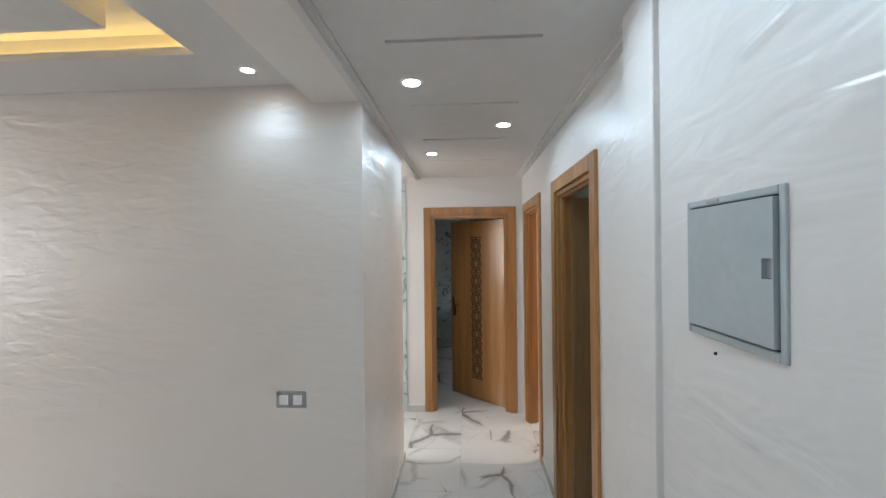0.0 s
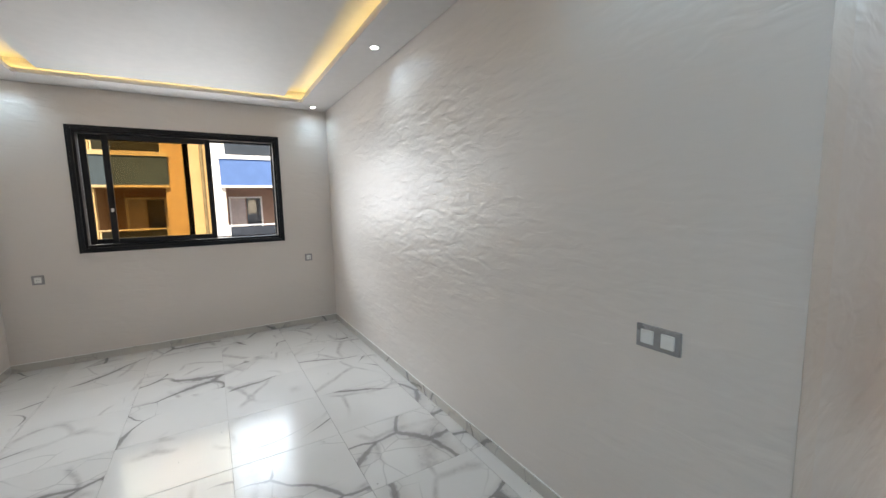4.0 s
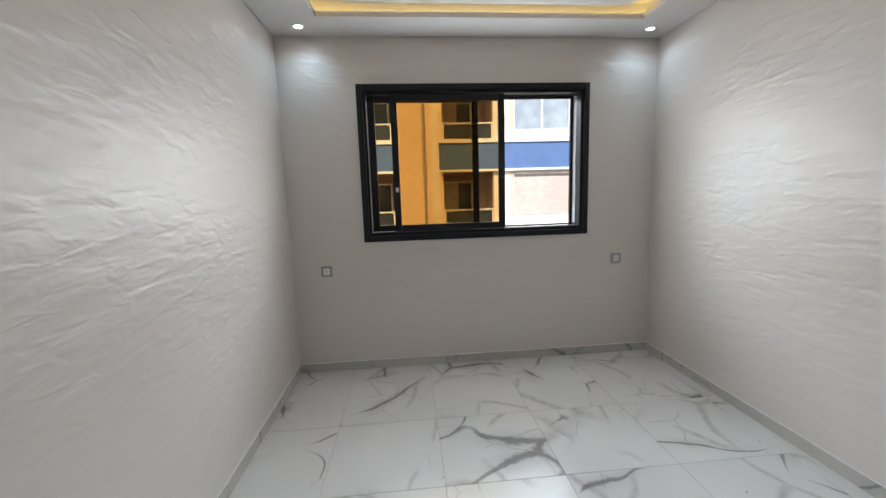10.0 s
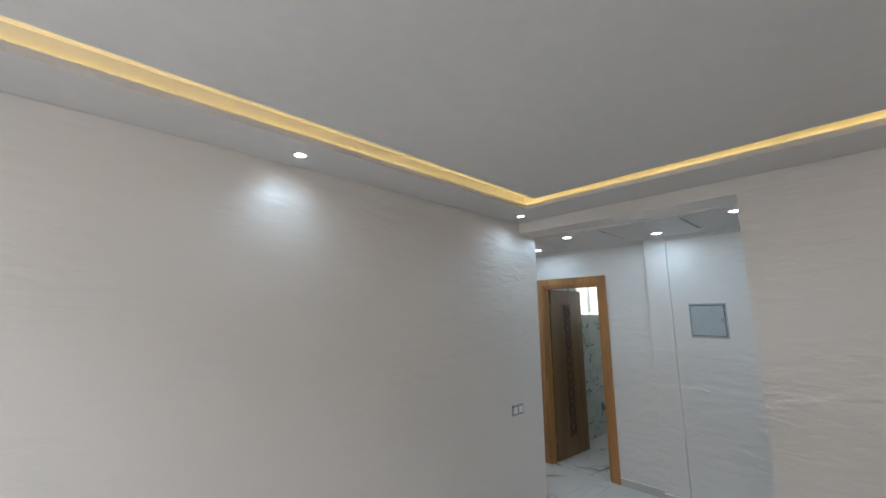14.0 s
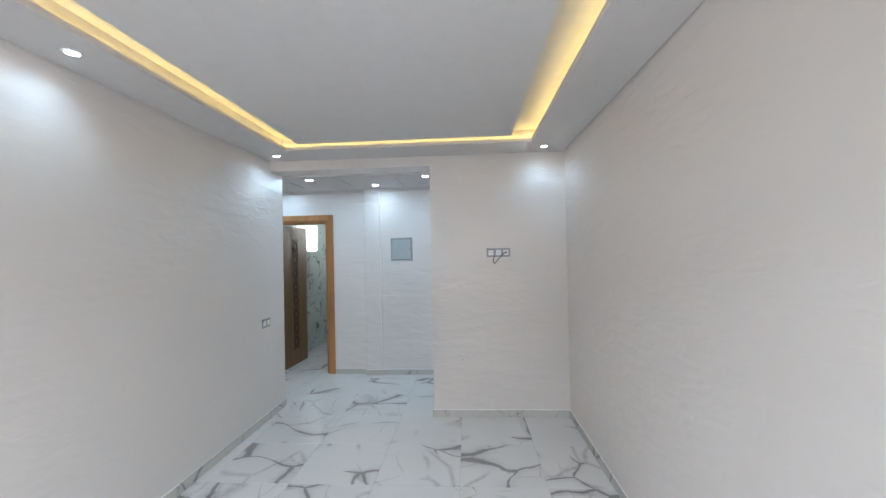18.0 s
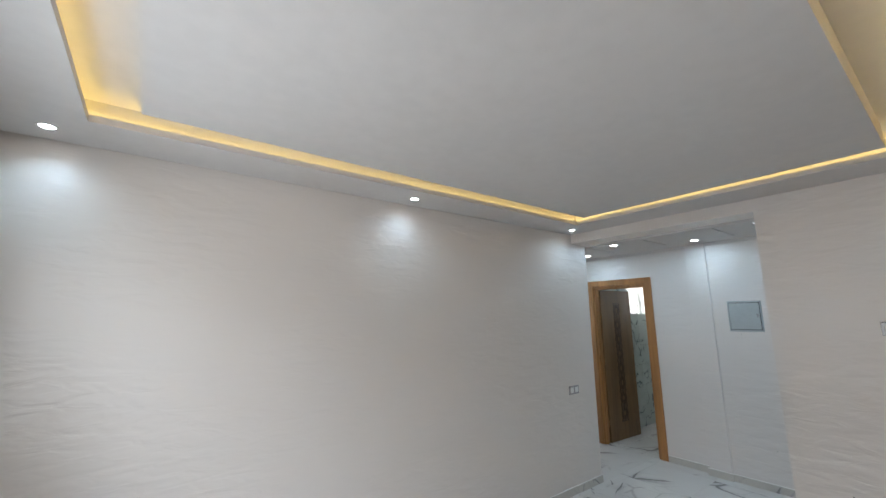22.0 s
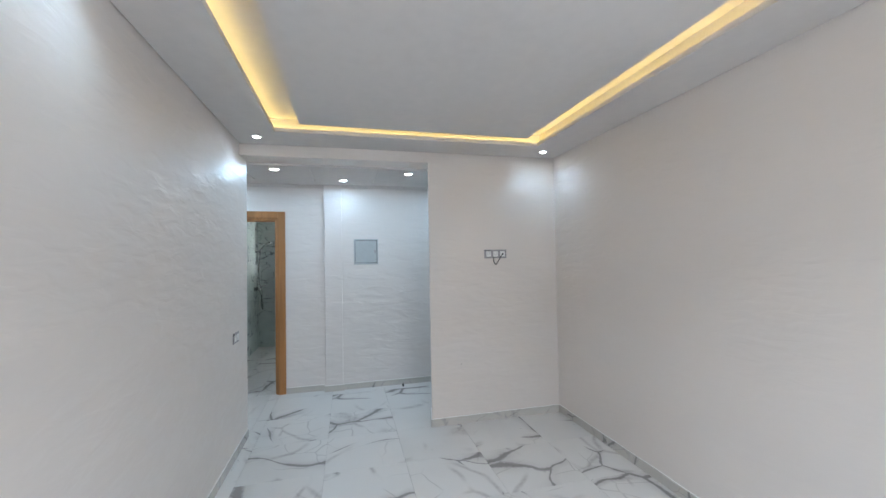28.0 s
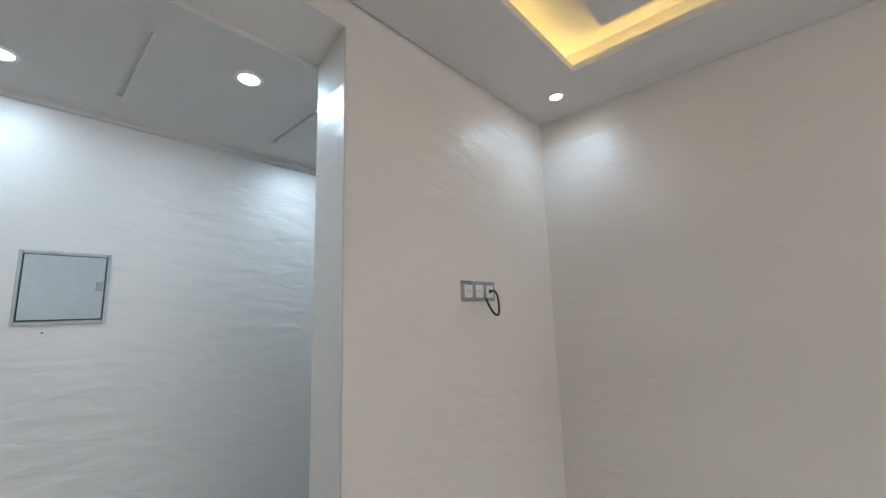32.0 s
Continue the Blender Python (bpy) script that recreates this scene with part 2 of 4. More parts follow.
def tinted_glass(name, color, film=0.012):
    """A thin pane: tinted clear, with a faint mirror film."""
    k = Mat(name)
    t = k.t
    clear = t.nodes.new("ShaderNodeBsdfTransparent")
    clear.inputs[0].default_value = (*color, 1)
    gloss = t.nodes.new("ShaderNodeBsdfGlossy")
    gloss.inputs["Roughness"].default_value = 0.015
    mixed = t.nodes.new("ShaderNodeMixShader")
    mixed.inputs[0].default_value = film
    t.links.new(clear.outputs[0], mixed.inputs[1])
    t.links.new(gloss.outputs[0], mixed.inputs[2])
    t.links.new(mixed.outputs[0], t.nodes["Material Output"].inputs[0])
    t.nodes.remove(k.b)
    return k.m


WALL = plaster("pearly_plaster", (0.70, 0.635, 0.585))
WALL_HALL = plaster("pearly_plaster_hall", (0.70, 0.655, 0.625), 0.42, 0.0048, 1.5)
CEIL = plain("ceiling_paint", (0.64, 0.61, 0.59), 0.6, 0, 0.012, 14.0, 0.02)
FLOOR = marble("floor_marble", (0.69, 0.67, 0.645), (0.13, 0.118, 0.115))
SKIRT = marble("skirting_marble", (0.56, 0.53, 0.49), (0.12, 0.115, 0.12), 0.2, 1.6, 0.35)
WALL_TILE = squiggle_marble("wall_tile_marble", (0.56, 0.63, 0.61), (0.10, 0.12, 0.13), 0.06)
GROUT = plain("grout", (0.50, 0.48, 0.46), 0.8, 0, 0.06, 60.0)
CAULK = plain("white_caulk", (0.80, 0.79, 0.77), 0.55, 0, 0.04, 50.0, 0.3)
OAK = wood("oak_veneer", (0.40, 0.18, 0.058))
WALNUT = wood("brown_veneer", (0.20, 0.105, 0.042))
OAK_DARK = wood("dark_carved_wood", (0.10, 0.055, 0.028), (1, 1, 0.3), 0.5)
BLACK = plain("black_aluminium", (0.010, 0.010, 0.012), 0.42, 0, 0.1, 80.0, Specular_IOR_Level=0.3)
RUBBER = plain("black_rubber", (0.012, 0.012, 0.012), 0.5, 0, 0.1, 90.0)
PLATE = plain("grey_plastic", (0.33, 0.32, 0.32), 0.3, 0.3, 0.03, 60.0)
WHITE = plain("white_plastic", (0.78, 0.77, 0.75), 0.28, 0, 0.015, 50.0)
STEEL_PAINT = plain("grey_enamel", (0.40, 0.435, 0.445), 0.35, 0.1, 0.02, 40.0)
CHROME = plain("chrome", (0.75, 0.75, 0.76), 0.12, 1.0, 0.02, 40.0)
SATIN_STEEL = plain("satin_steel", (0.24, 0.25, 0.26), 0.25, 1.0, 0.03, 40.0)
BRASS = plain("brass", (0.60, 0.42, 0.16), 0.25, 1.0, 0.04, 60.0)
GLASS = tinted_glass("amber_glass", (0.77, 0.66, 0.47))
GLASS_REAR = tinted_glass("amber_glass_rear", (0.77, 0.66, 0.47), 0.0)
LED = glow("warm_led", (1.0, 0.75, 0.24), COVE_POWER)
LAMP_DISC = glow("cool_lamp", (0.86, 0.94, 1.0), DISC_POWER)
SKY_PANE = glow("daylight_pane", (0.92, 0.97, 1.0), 6.0)
PEACH = plain("peach_render", (0.82, 0.69, 0.57), 0.8, 0, 0.04, 3.0, 0.1)
BLUE = plain("blue_render", (0.08, 0.155, 0.35), 0.75, 0, 0.04, 3.0, 0.1)
WHITE_OUT = plain("white_render", (0.82, 0.81, 0.79), 0.8, 0, 0.03, 3.0, 0.1)
ASPHALT = plain("asphalt", (0.05, 0.05, 0.052), 0.9, 0, 0.15, 4.0, 0.3)
# pale blue-grey base stands in for sky reflected in the facade panes
SKY_REFLECTION_GLASS = plain("sky_reflection_window_glass", (0.30, 0.36, 0.44), 0.08, 0, 0.1, 2.0)
DARK_GLASS = plain("dark_window_glass", (0.035, 0.04, 0.05), 0.06, 0, 0.1, 2.0)
# terracotta tone darkened so the colour itself carries the balcony recesses' shade
RECESS_SHADE = plain("shaded_terracotta_render", (0.34, 0.22, 0.17), 0.8, 0, 0.05, 3.0, 0.1)
SURROUND = plain("sand_render", (0.56, 0.46, 0.38), 0.8, 0, 0.04, 3.0, 0.1)
CURTAIN = plain("shutter_cream", (0.50, 0.43, 0.41), 0.6, 0, 0.05, 5.0)
MORTAR = plain("rough_mortar", (0.36, 0.34, 0.32), 0.9, 0, 0.12, 70.0, 0.6)


# ---- mesh helpers ----
def cuboid(bm, x0, x1, y0, y1, z0, z1, bevel=0.0):
    m = Matrix.LocRotScale(((x0 + x1) / 2, (y0 + y1) / 2, (z0 + z1) / 2), None, (abs(x1 - x0), abs(y1 - y0), abs(z1 - z0)))
    made = bmesh.ops.create_cube(bm, size=1.0, matrix=m)
    if bevel:
        edges = list({e for v in made["verts"] for e in v.link_edges})
        bmesh.ops.bevel(bm, geom=edges, offset=bevel, segments=2, affect="EDGES", profile=0.5)
    return bm


def box(*size, bevel=0.0):
    return cuboid(bmesh.new(), *size, bevel=bevel)


def disc(bm, centre, axis, r, depth, seg=24):
    """A drum of the given radius and depth about an axis."""
    turn = Vector((0, 0, 1)).rotation_difference(Vector(axis)).to_matrix().to_4x4()
    bmesh.ops.create_cone(bm, cap_ends=True, segments=seg, radius1=r, radius2=r, depth=depth, matrix=Matrix.Translation(centre) @ turn)
    return bm


def ring(bm, centre, axis, r0, r1, depth, seg=28):
    """A flat washer from r0 to r1."""
    turn = Vector((0, 0, 1)).rotation_difference(Vector(axis)).to_matrix().to_4x4()
    m = Matrix.Translation(centre) @ turn
    loops = []
    for r, z in ((r0, -depth / 2), (r1, -depth / 2), (r1 - 0.15 * (r1 - r0), depth / 2), (r0, depth / 2)):
        loops.append([bm.verts.new(m @ Vector((r * math.cos(2 * math.pi * i / seg), r * math.sin(2 * math.pi * i / seg), z))) for i in range(seg)])
    for a in range(4):
        p, q = loops[a], loops[(a + 1) % 4]
        for i in range(seg):
            bm.faces.new((p[i], p[(i + 1) % seg], q[(i + 1) % seg], q[i]))
    return bm


def tube(bm, pts, r, seg=8):
    """A round rod swept along points."""
    pts = [Vector(p) for p in pts]
    loops, side = [], None
    for i, p in enumerate(pts):
        d = (pts[min(i + 1, len(pts) - 1)] - pts[max(i - 1, 0)]).normalized()
        if side is None:
            side = d.orthogonal().normalized()
        side = (side - d * side.dot(d)).normalized()
        up = d.cross(side)
        loops.append([bm.verts.new(p + r * (math.cos(2 * math.pi * k / seg) * side + math.sin(2 * math.pi * k / seg) * up)) for k in range(seg)])
    for a, b in zip(loops, loops[1:]):
        for k in range(seg):
            bm.faces.new((a[k], a[(k + 1) % seg], b[(k + 1) % seg], b[k]))
    bm.faces.new(loops[0][::-1])
    bm.faces.new(loops[-1])
    return bm


def smooth_path(pts, n=6):
    """Points along a rounded line through the given ones."""
    p = [Vector(v) for v in pts]
    p = [2 * p[0] - p[1], *p, 2 * p[-1] - p[-2]]
    out = []
    for i in range(1, len(p) - 2):
        for k in range(n):
            t = k / n
            a, b, c, d = p[i - 1 : i + 3]
            out.append(0.5 * (2 * b + (c - a) * t + (2 * a - 5 * b + 4 * c - d) * t**2 + (3 * b - a - 3 * c + d) * t**3))
    return [*out, p[-2]]


def part(name, bm, material, parent=None, label="", smooth=False):
    """Links a bmesh as one mesh object, under a thing or a part."""
    bmesh.ops.recalc_face_normals(bm, faces=bm.faces[:])
    data = bpy.data.meshes.new(name)
    bm.to_mesh(data)
    bm.free()
    for m in material if isinstance(material, (list, tuple)) else (material,):
        data.materials.append(m)
    if smooth:
        for f in data.polygons:
            f.use_smooth = True
    ob = new(name, data)
    if parent:
        ob.parent = parent
    if label:
        ob["label"] = label
    return ob


def structure(name, bm, material, label, category):
    return tagged(part(name, bm, material), label, category, kind="structure")


def thing(name, label, category, at=(0, 0, 0), group="", kind=""):
    ob = new(name)
    ob.empty_display_size = 0.1
    ob.location = at
    return tagged(ob, label, category, group, kind)


def slab(us, vs, hole, make):
    """Fills a grid of cells but for the holes, each run as one block."""
    bm = bmesh.new()
    for a, b in zip(us, us[1:]):
        run = None
        for c, d in [*zip(vs, vs[1:]), (None, None)]:
            solid = c is not None and not any(h[0] < (a + b) / 2 < h[1] and h[2] < (c + d) / 2 < h[3] for h in hole)
            if solid:
                run = (run[0], d) if run else (c, d)
            elif run:
                cuboid(bm, *make(a, b, *run))
                run = None
    return bm


def wall_along_y(x0, x1, y0, y1, z0, z1, holes=()):
    us = sorted({y0, y1, *(v for h in holes for v in h[:2])})
    vs = sorted({z0, z1, *(v for h in holes for v in h[2:] if z0 < v < z1)})
    return slab(us, vs, holes, lambda a, b, c, d: (x0, x1, a, b, c, d))


def wall_along_x(x0, x1, y0, y1, z0, z1, holes=()):
    us = sorted({x0, x1, *(v for h in holes for v in h[:2])})
    vs = sorted({z0, z1, *(v for h in holes for v in h[2:] if z0 < v < z1)})
    return slab(us, vs, holes, lambda a, b, c, d: (a, b, y0, y1, c, d))


# ---- plan, in metres ----
E_, S, N = -0.615, -0.785, 2.15        # living room
HALL_W, HALL_E, HALL_E2 = -0.36, 0.708, 0.75      # hall, with its east wall set back past the pilaster
END_Y, BACK_Y = 4.295, -1.6                       # hall ends
OPEN_S, OPEN_S2 = 0.525, 0.476                                    # opening between room and hall, up to the north wall
Z_ROOM, Z_HALL, Z_BEAM, TOP = 2.55, 2.465, 2.455, 2.9
WIN = (-0.185, 1.56, 1.075, 2.19)                 # window opening: y, y, z, z
BATH = (2.055, 2.79, -0.1, 2.075)                 # door openings
MID = (3.375, 4.085, -0.1, 2.075)
END = (-0.205, 0.605, -0.1, 2.07)
BATH_N, BATH_S, BATH_E = 2.87, 1.72, 3.63
BATH_WIN = (1.80, 2.40, 1.66, 2.28)               # in the bathroom end wall: y, y, z, z

# ---- shell ----
structure("wall_west", wall_along_y(W - 0.22, W, S - 0.2, N + 0.15, -0.15, TOP, [WIN]), WALL, "beige pearly plaster wall round the sliding window", "wall")
structure("wall_south", box(W - 0.22, E_, S - 0.2, S, -0.15, TOP), WALL, "beige pearly plaster wall with sideways trowel ripples", "wall")
structure("wall_north", box(W, HALL_W, N, N + 0.15, -0.15, TOP), WALL, "beige pearly plaster wall with sideways trowel ripples", "wall")
stub = box(E_, HALL_W, S - 0.2, OPEN_S, -0.15, TOP)
for v in stub.verts:                              # its end stands a little askew
    if v.co.x > E_ + 0.1 and v.co.y > 0:
        v.co.y = OPEN_S2
structure("wall_stub", stub, WALL, "short beige plaster wall beside the hall opening", "wall")
lintel = box(E_, HALL_W, OPEN_S, N, Z_BEAM, TOP)
for v in lintel.verts:
    if v.co.x > E_ + 0.1 and v.co.y < 1:
        v.co.y = OPEN_S2
structure("beam", lintel, WALL, "plastered beam over the wide hall opening", "beam")
structure("wall_hall_west", box(HALL_W - 0.16, HALL_W, N + 0.15, 3.36, -0.15, TOP), WALL_HALL, "pale plaster wall of the hall", "wall")
structure("wall_hall_entry", box(HALL_W - 0.16, HALL_W, BACK_Y, S - 0.2, -0.15, TOP), WALL_HALL, "pale plaster wall of the hall", "wall")
structure("wall_hall_back", box(HALL_W - 0.16, 0.9, BACK_Y - 0.15, BACK_Y, -0.15, TOP), WALL_HALL, "plain pale wall closing the hall", "wall")
structure("wall_hall_east", box(HALL_E, 0.88, BACK_Y, 1.33, -0.15, TOP), WALL_HALL, "pale plaster wall with rippled finish in the hall", "wall")
structure("pilaster", box(0.684, 0.88, 1.33, 1.535, -0.15, TOP, bevel=0.004), WALL_HALL, "narrow plastered pilaster on the hall wall", "pilaster")
structure("wall_hall_doors", wall_along_y(HALL_E2, 0.84, 1.535, END_Y, -0.15, TOP, [BATH, MID]), WALL_HALL, "pale plaster hall wall with two doorways", "wall")
structure("wall_hall_end", wall_along_x(-2.6, 0.88, END_Y, END_Y + 0.125, -0.15, TOP, [END]), WALL_HALL, "pale plaster wall with a doorway at the hall end", "wall")



def trowel_skin(wall, origin, along, out, length, height, material, z0=0.0, deep=0.0004):
    """The trowelled face of a wall: a fine relief of sideways ripples, a few millimetres proud."""
    nu, nv = max(int(length / 0.04), 2), int(height / 0.0125)
    o, a, n = Vector((*origin, z0)), Vector((*along, 0)), Vector((*out, 0))
    verts = []
    for iv in range(nv + 1):
        z = height * iv / nv
        for iu in range(nu + 1):
            p = o + a * (length * iu / nu)
            u = p.x * 3.9 + p.y * 3.9
            drift = noise.noise((u * 0.5, z * 2.1, 4.0 + n.y * 7))
            h = noise.noise((u + 0.8 * drift, z * 19.0 + 2.6 * drift, n.x * 9 + n.y * 5)) + 0.35 * noise.noise((u * 2.3, z * 41.0, 2.0 + n.y))
            patch = 0.45 + 0.9 * abs(noise.noise((u * 0.22, z * 1.1, 8.0 + n.x)))
            q = p + n * (0.005 + max(-0.004, deep * h * patch))
            verts.append((q.x, q.y, z0 + z))
    w = nu + 1
    faces = [(r * w + c, r * w + c + 1, r * w + w + c + 1, r * w + w + c) for r in range(nv) for c in range(nu)]
    if a.cross(Vector((0, 0, 1))).dot(n) < 0:
        faces = [f[::-1] for f in faces]
    data = bpy.data.meshes.new("plaster_coat")
    data.from_pydata(verts, [], faces)
    data.materials.append(material)
    data.polygons.foreach_set("use_smooth", [True] * len(faces))
    ob = new("plaster_coat", data)
    ob.parent = wall
    return ob


def wall_of(name):
    return bpy.data.objects[name]


trowel_skin(wall_of("wall_north"), (W, N), (1, 0), (0, -1), HALL_W - W, 2.58, WALL)
trowel_skin(wall_of("wall_south"), (W, S), (1, 0), (0, 1), E_ - W, 2.58, WALL)
trowel_skin(wall_of("wall_stub"), (E_, S), (0, 1), (-1, 0), OPEN_S - S, 2.58, WALL)
trowel_skin(wall_of("wall_hall_east"), (HALL_E, BACK_Y), (0, 1), (-1, 0), 1.33 - BACK_Y, 2.48, WALL_HALL, deep=0.0004)

# side rooms seen through the openings
structure("wall_kitchen", wall_along_y(-2.75, -2.6, N + 0.15, END_Y + 0.125, -0.15, TOP, [(2.7, 3.9, 1.05, 2.2)]), WALL_HALL, "plain wall closing the side kitchen", "wall")
structure("wall_bath_north", box(0.84, BATH_E + 0.12, BATH_N, BATH_N + 0.1, -0.15, TOP), WALL_HALL, "bathroom wall behind marble tiles", "wall")
structure("wall_bath_south", box(0.84, BATH_E + 0.12, BATH_S - 0.1, BATH_S, -0.15, TOP), WALL_TILE, "grey marble tiled bathroom wall", "wall")
structure("wall_bath_east", wall_along_y(BATH_E, BATH_E + 0.12, BATH_S, BATH_N, -0.15, TOP, [BATH_WIN]), WALL_HALL, "bathroom end wall behind ribbed tiles", "wall")
structure("wall_mid_south", box(0.84, 3.62, 3.14, 3.26, -0.15, TOP), WALL, "cream bedroom wall", "wall")
structure("wall_mid_north", box(0.84, 3.62, 5.2, 5.32, -0.15, TOP), WALL, "cream bedroom wall in warm daylight", "wall")
structure("wall_mid_east", wall_along_y(3.5, 3.62, 3.26, 5.2, -0.15, TOP, [(3.55, 4.95, 0.9, 2.2)]), WALL, "bedroom wall with a window opening", "wall")
structure("wall_mid_west", box(0.76, 0.88, END_Y + 0.125, 7.5, -0.15, TOP), WALL_HALL, "wall between the end room and the bedroom", "wall")
structure("wall_end_north", box(-1.9, 0.88, 7.4, 7.5, -0.15, TOP), WALL_TILE, "dim blue-grey tiled wall of the end room", "wall")
structure("wall_end_west", wall_along_y(-2.0, -1.9, END_Y + 0.125, 7.5, -0.15, TOP, [(5.6, 6.3, 1.2, 2.0)]), WALL_TILE, "dim tiled side wall of the end room", "wall")
structure("roof_slab", box(-5.085, 3.75, -1.75, 7.5, TOP, TOP + 0.25), CEIL, "concrete slab over the flat", "roof")
structure("building_base", box(-5.085, 3.75, -1.75, 7.5, -7.0, -0.15), WHITE_OUT, "plain lower storeys of the building", "building")

# ---- ceilings ----
CX0, CX1, CY0, CY1 = -4.53, -0.99, -0.41, 1.805    # outer edge of the light trough
PX0, PX1, PY0, PY1 = -4.342, -1.19, -0.215, 1.60   # central panel
LIP, BACK, DEEP = 0.034, 0.06, 2.675
bm = bmesh.new()
G = 0.012
cuboid(bm, W + G, CX0, S + G, N - G, Z_ROOM, Z_ROOM + LIP)
cuboid(bm, CX1, E_ - G, S + G, N - G, Z_ROOM, Z_ROOM + LIP)
cuboid(bm, CX0, CX1, S + G, CY0, Z_ROOM, Z_ROOM + LIP)
cuboid(bm, CX0, CX1, CY1, N - G, Z_ROOM, Z_ROOM + LIP)
cuboid(bm, W, CX0 - BACK, S, N, Z_ROOM + LIP, DEEP)
cuboid(bm, CX1 + BACK, E_, S, N, Z_ROOM + LIP, DEEP)
cuboid(bm, CX0 - BACK, CX1 + BACK, S, CY0 - BACK, Z_ROOM + LIP, DEEP)
cuboid(bm, CX0 - BACK, CX1 + BACK, CY1 + BACK, N, Z_ROOM + LIP, DEEP)
cuboid(bm, PX0, PX1, PY0, PY1, Z_ROOM + 0.001, DEEP)
cuboid(bm, W, E_, S, N, DEEP, TOP)
structure("ceiling_room", bm, CEIL, "off-white plasterboard ceiling with a recessed light trough", "ceiling")

# hall ceiling with shallow cross grooves
GROOVES = [-0.36, 0.30, 0.963, 1.615, 2.248, 2.89, 3.53]
us, holes = sorted({HALL_W, -0.13, 0.44, 0.9}), []
vs = sorted({BACK_Y, END_Y, *(g - 0.011 for g in GROOVES), *(g + 0.011 for g in GROOVES)})
holes = [(-0.13, 0.44, g - 0.011, g + 0.011) for g in GROOVES]
bm = slab(us, vs, holes, lambda a, b, c, d: (a, b, c, d, Z_HALL, Z_HALL + 0.014))
cuboid(bm, HALL_W, 0.9, BACK_Y, END_Y, Z_HALL + 0.014, TOP)
structure("ceiling_hall", bm, CEIL, "off-white hall ceiling with shallow cross grooves", "ceiling")
bm = bmesh.new()
cuboid(bm, -2.6, HALL_W, N + 0.15, END_Y, Z_HALL + 0.02, TOP)
cuboid(bm, 0.84, BATH_E, BATH_S, BATH_N, 2.43, TOP)
cuboid(bm, 0.84, 3.5, 3.26, 5.2, 2.5, TOP)
cuboid(bm, -1.9, 0.76, END_Y + 0.125, 7.4, 2.5, TOP)
structure("ceiling_side_rooms", bm, CEIL, "plain white ceilings of the side rooms", "ceiling")


def moulding(name, x, side, y0, y1):
    """A slim stepped cornice along the hall."""
    bm = bmesh.new()
    cuboid(bm, x, x + side * 0.055, y0, y1, Z_HALL - 0.012, Z_HALL + 0.002)
    cuboid(bm, x, x + side * 0.03, y0, y1, Z_HALL - 0.028, Z_HALL - 0.012)
    return structure(name, bm, CEIL, "slim stepped plaster cornice along the hall ceiling", "cornice")


moulding("trim_hall_west", HALL_W + 0.002, 1, BACK_Y, END_Y)
moulding("trim_hall_east", HALL_E - 0.002, -1, BACK_Y, 1.325)
moulding("trim_hall_east_far", HALL_E2 - 0.002, -1, 1.54, END_Y)

# ---- floor base ----
floor = structure("floor", box(-5.085, 3.75, -1.75, 7.5, -0.16, -0.004), GROUT, "polished white marble-look tiles with dark veins and fine joints", "floor")

# ---- cove light ----
cove = thing("cove_light", "warm yellow LED strip hidden in the ceiling trough", "strip light", ((CX0 + CX1) / 2, (CY0 + CY1) / 2, Z_ROOM + LIP))


def local(ob, bm):
    """Moves a bmesh in world places into the frame of its thing."""
    bmesh.ops.translate(bm, verts=bm.verts[:], vec=-Vector(ob.location))
    return bm


zc = Z_ROOM + LIP
for a in ((CX0 - 0.045, CX1 + 0.045, CY0 - 0.045, CY0 - 0.031), (CX0 - 0.045, CX1 + 0.045, CY1 + 0.031, CY1 + 0.045),
          (CX0 - 0.045, CX0 - 0.031, CY0 - 0.03, CY1 + 0.03), (CX1 + 0.031, CX1 + 0.045, CY0 - 0.03, CY1 + 0.03)):
    part("led_strip", local(cove, box(*a, zc, zc + 0.006)), LED, cove)


# ---- recessed spots ----
def downlight(x, y, z, r, power, cone, blend, group, label):
    ob = thing("ceiling_spotlight", label, "spotlight", (x, y, z), group)
    part("trim_ring", ring(bmesh.new(), (0, 0, -0.003), (0, 0, -1), r * 0.86, r * 1.18, 0.006), WHITE, ob)
    part("lens", disc(bmesh.new(), (0, 0, -0.0015), (0, 0, -1), r * 0.88, 0.003), LAMP_DISC, ob, "glowing cool white lens")
    lamp = new("spot_lamp", bpy.data.lights.new("spot_lamp", "SPOT" if cone else "AREA"))
    lamp.data.energy, lamp.data.color = power, (0.48, 0.74, 1.0)
    if cone:
        lamp.data.spot_size, lamp.data.spot_blend, lamp.data.shadow_soft_size = radians(cone), blend, r * 0.7
    else:
        lamp.data.shape, lamp.data.size = "DISK", r * 1.8
    lamp.matrix_world = look((x, y, z - 0.012), (x, y, 0), 0)
    return ob


for x, y in ((-0.845, 1.96), (-2.755, 1.96), (-4.677, 1.957), (-0.841, -0.545), (-4.676, -0.554)):
    downlight(x, y, Z_ROOM, 0.033, ROOM_SPOT, 150, 1.0, "room spots", "small round recessed ceiling spotlight, lit cool white")
for x, y in ((-0.08, -0.70), (0.37, -0.03), (-0.08, 0.625), (0.37, 1.303), (-0.08, 1.96), (0.395, 2.6), (-0.1, 3.27)):
    downlight(x, y, Z_HALL, 0.045, HALL_SPOT, 0, 0, "hall spots", "round recessed hall spotlight, lit cool white")


# ---- sliding window ----
win = thing("window_1", "black aluminium sliding window with amber tinted sashes pushed half open", "window", (W, 0.688, 1.04), kind="structure")
FX0, FX1 = W, W + 0.022


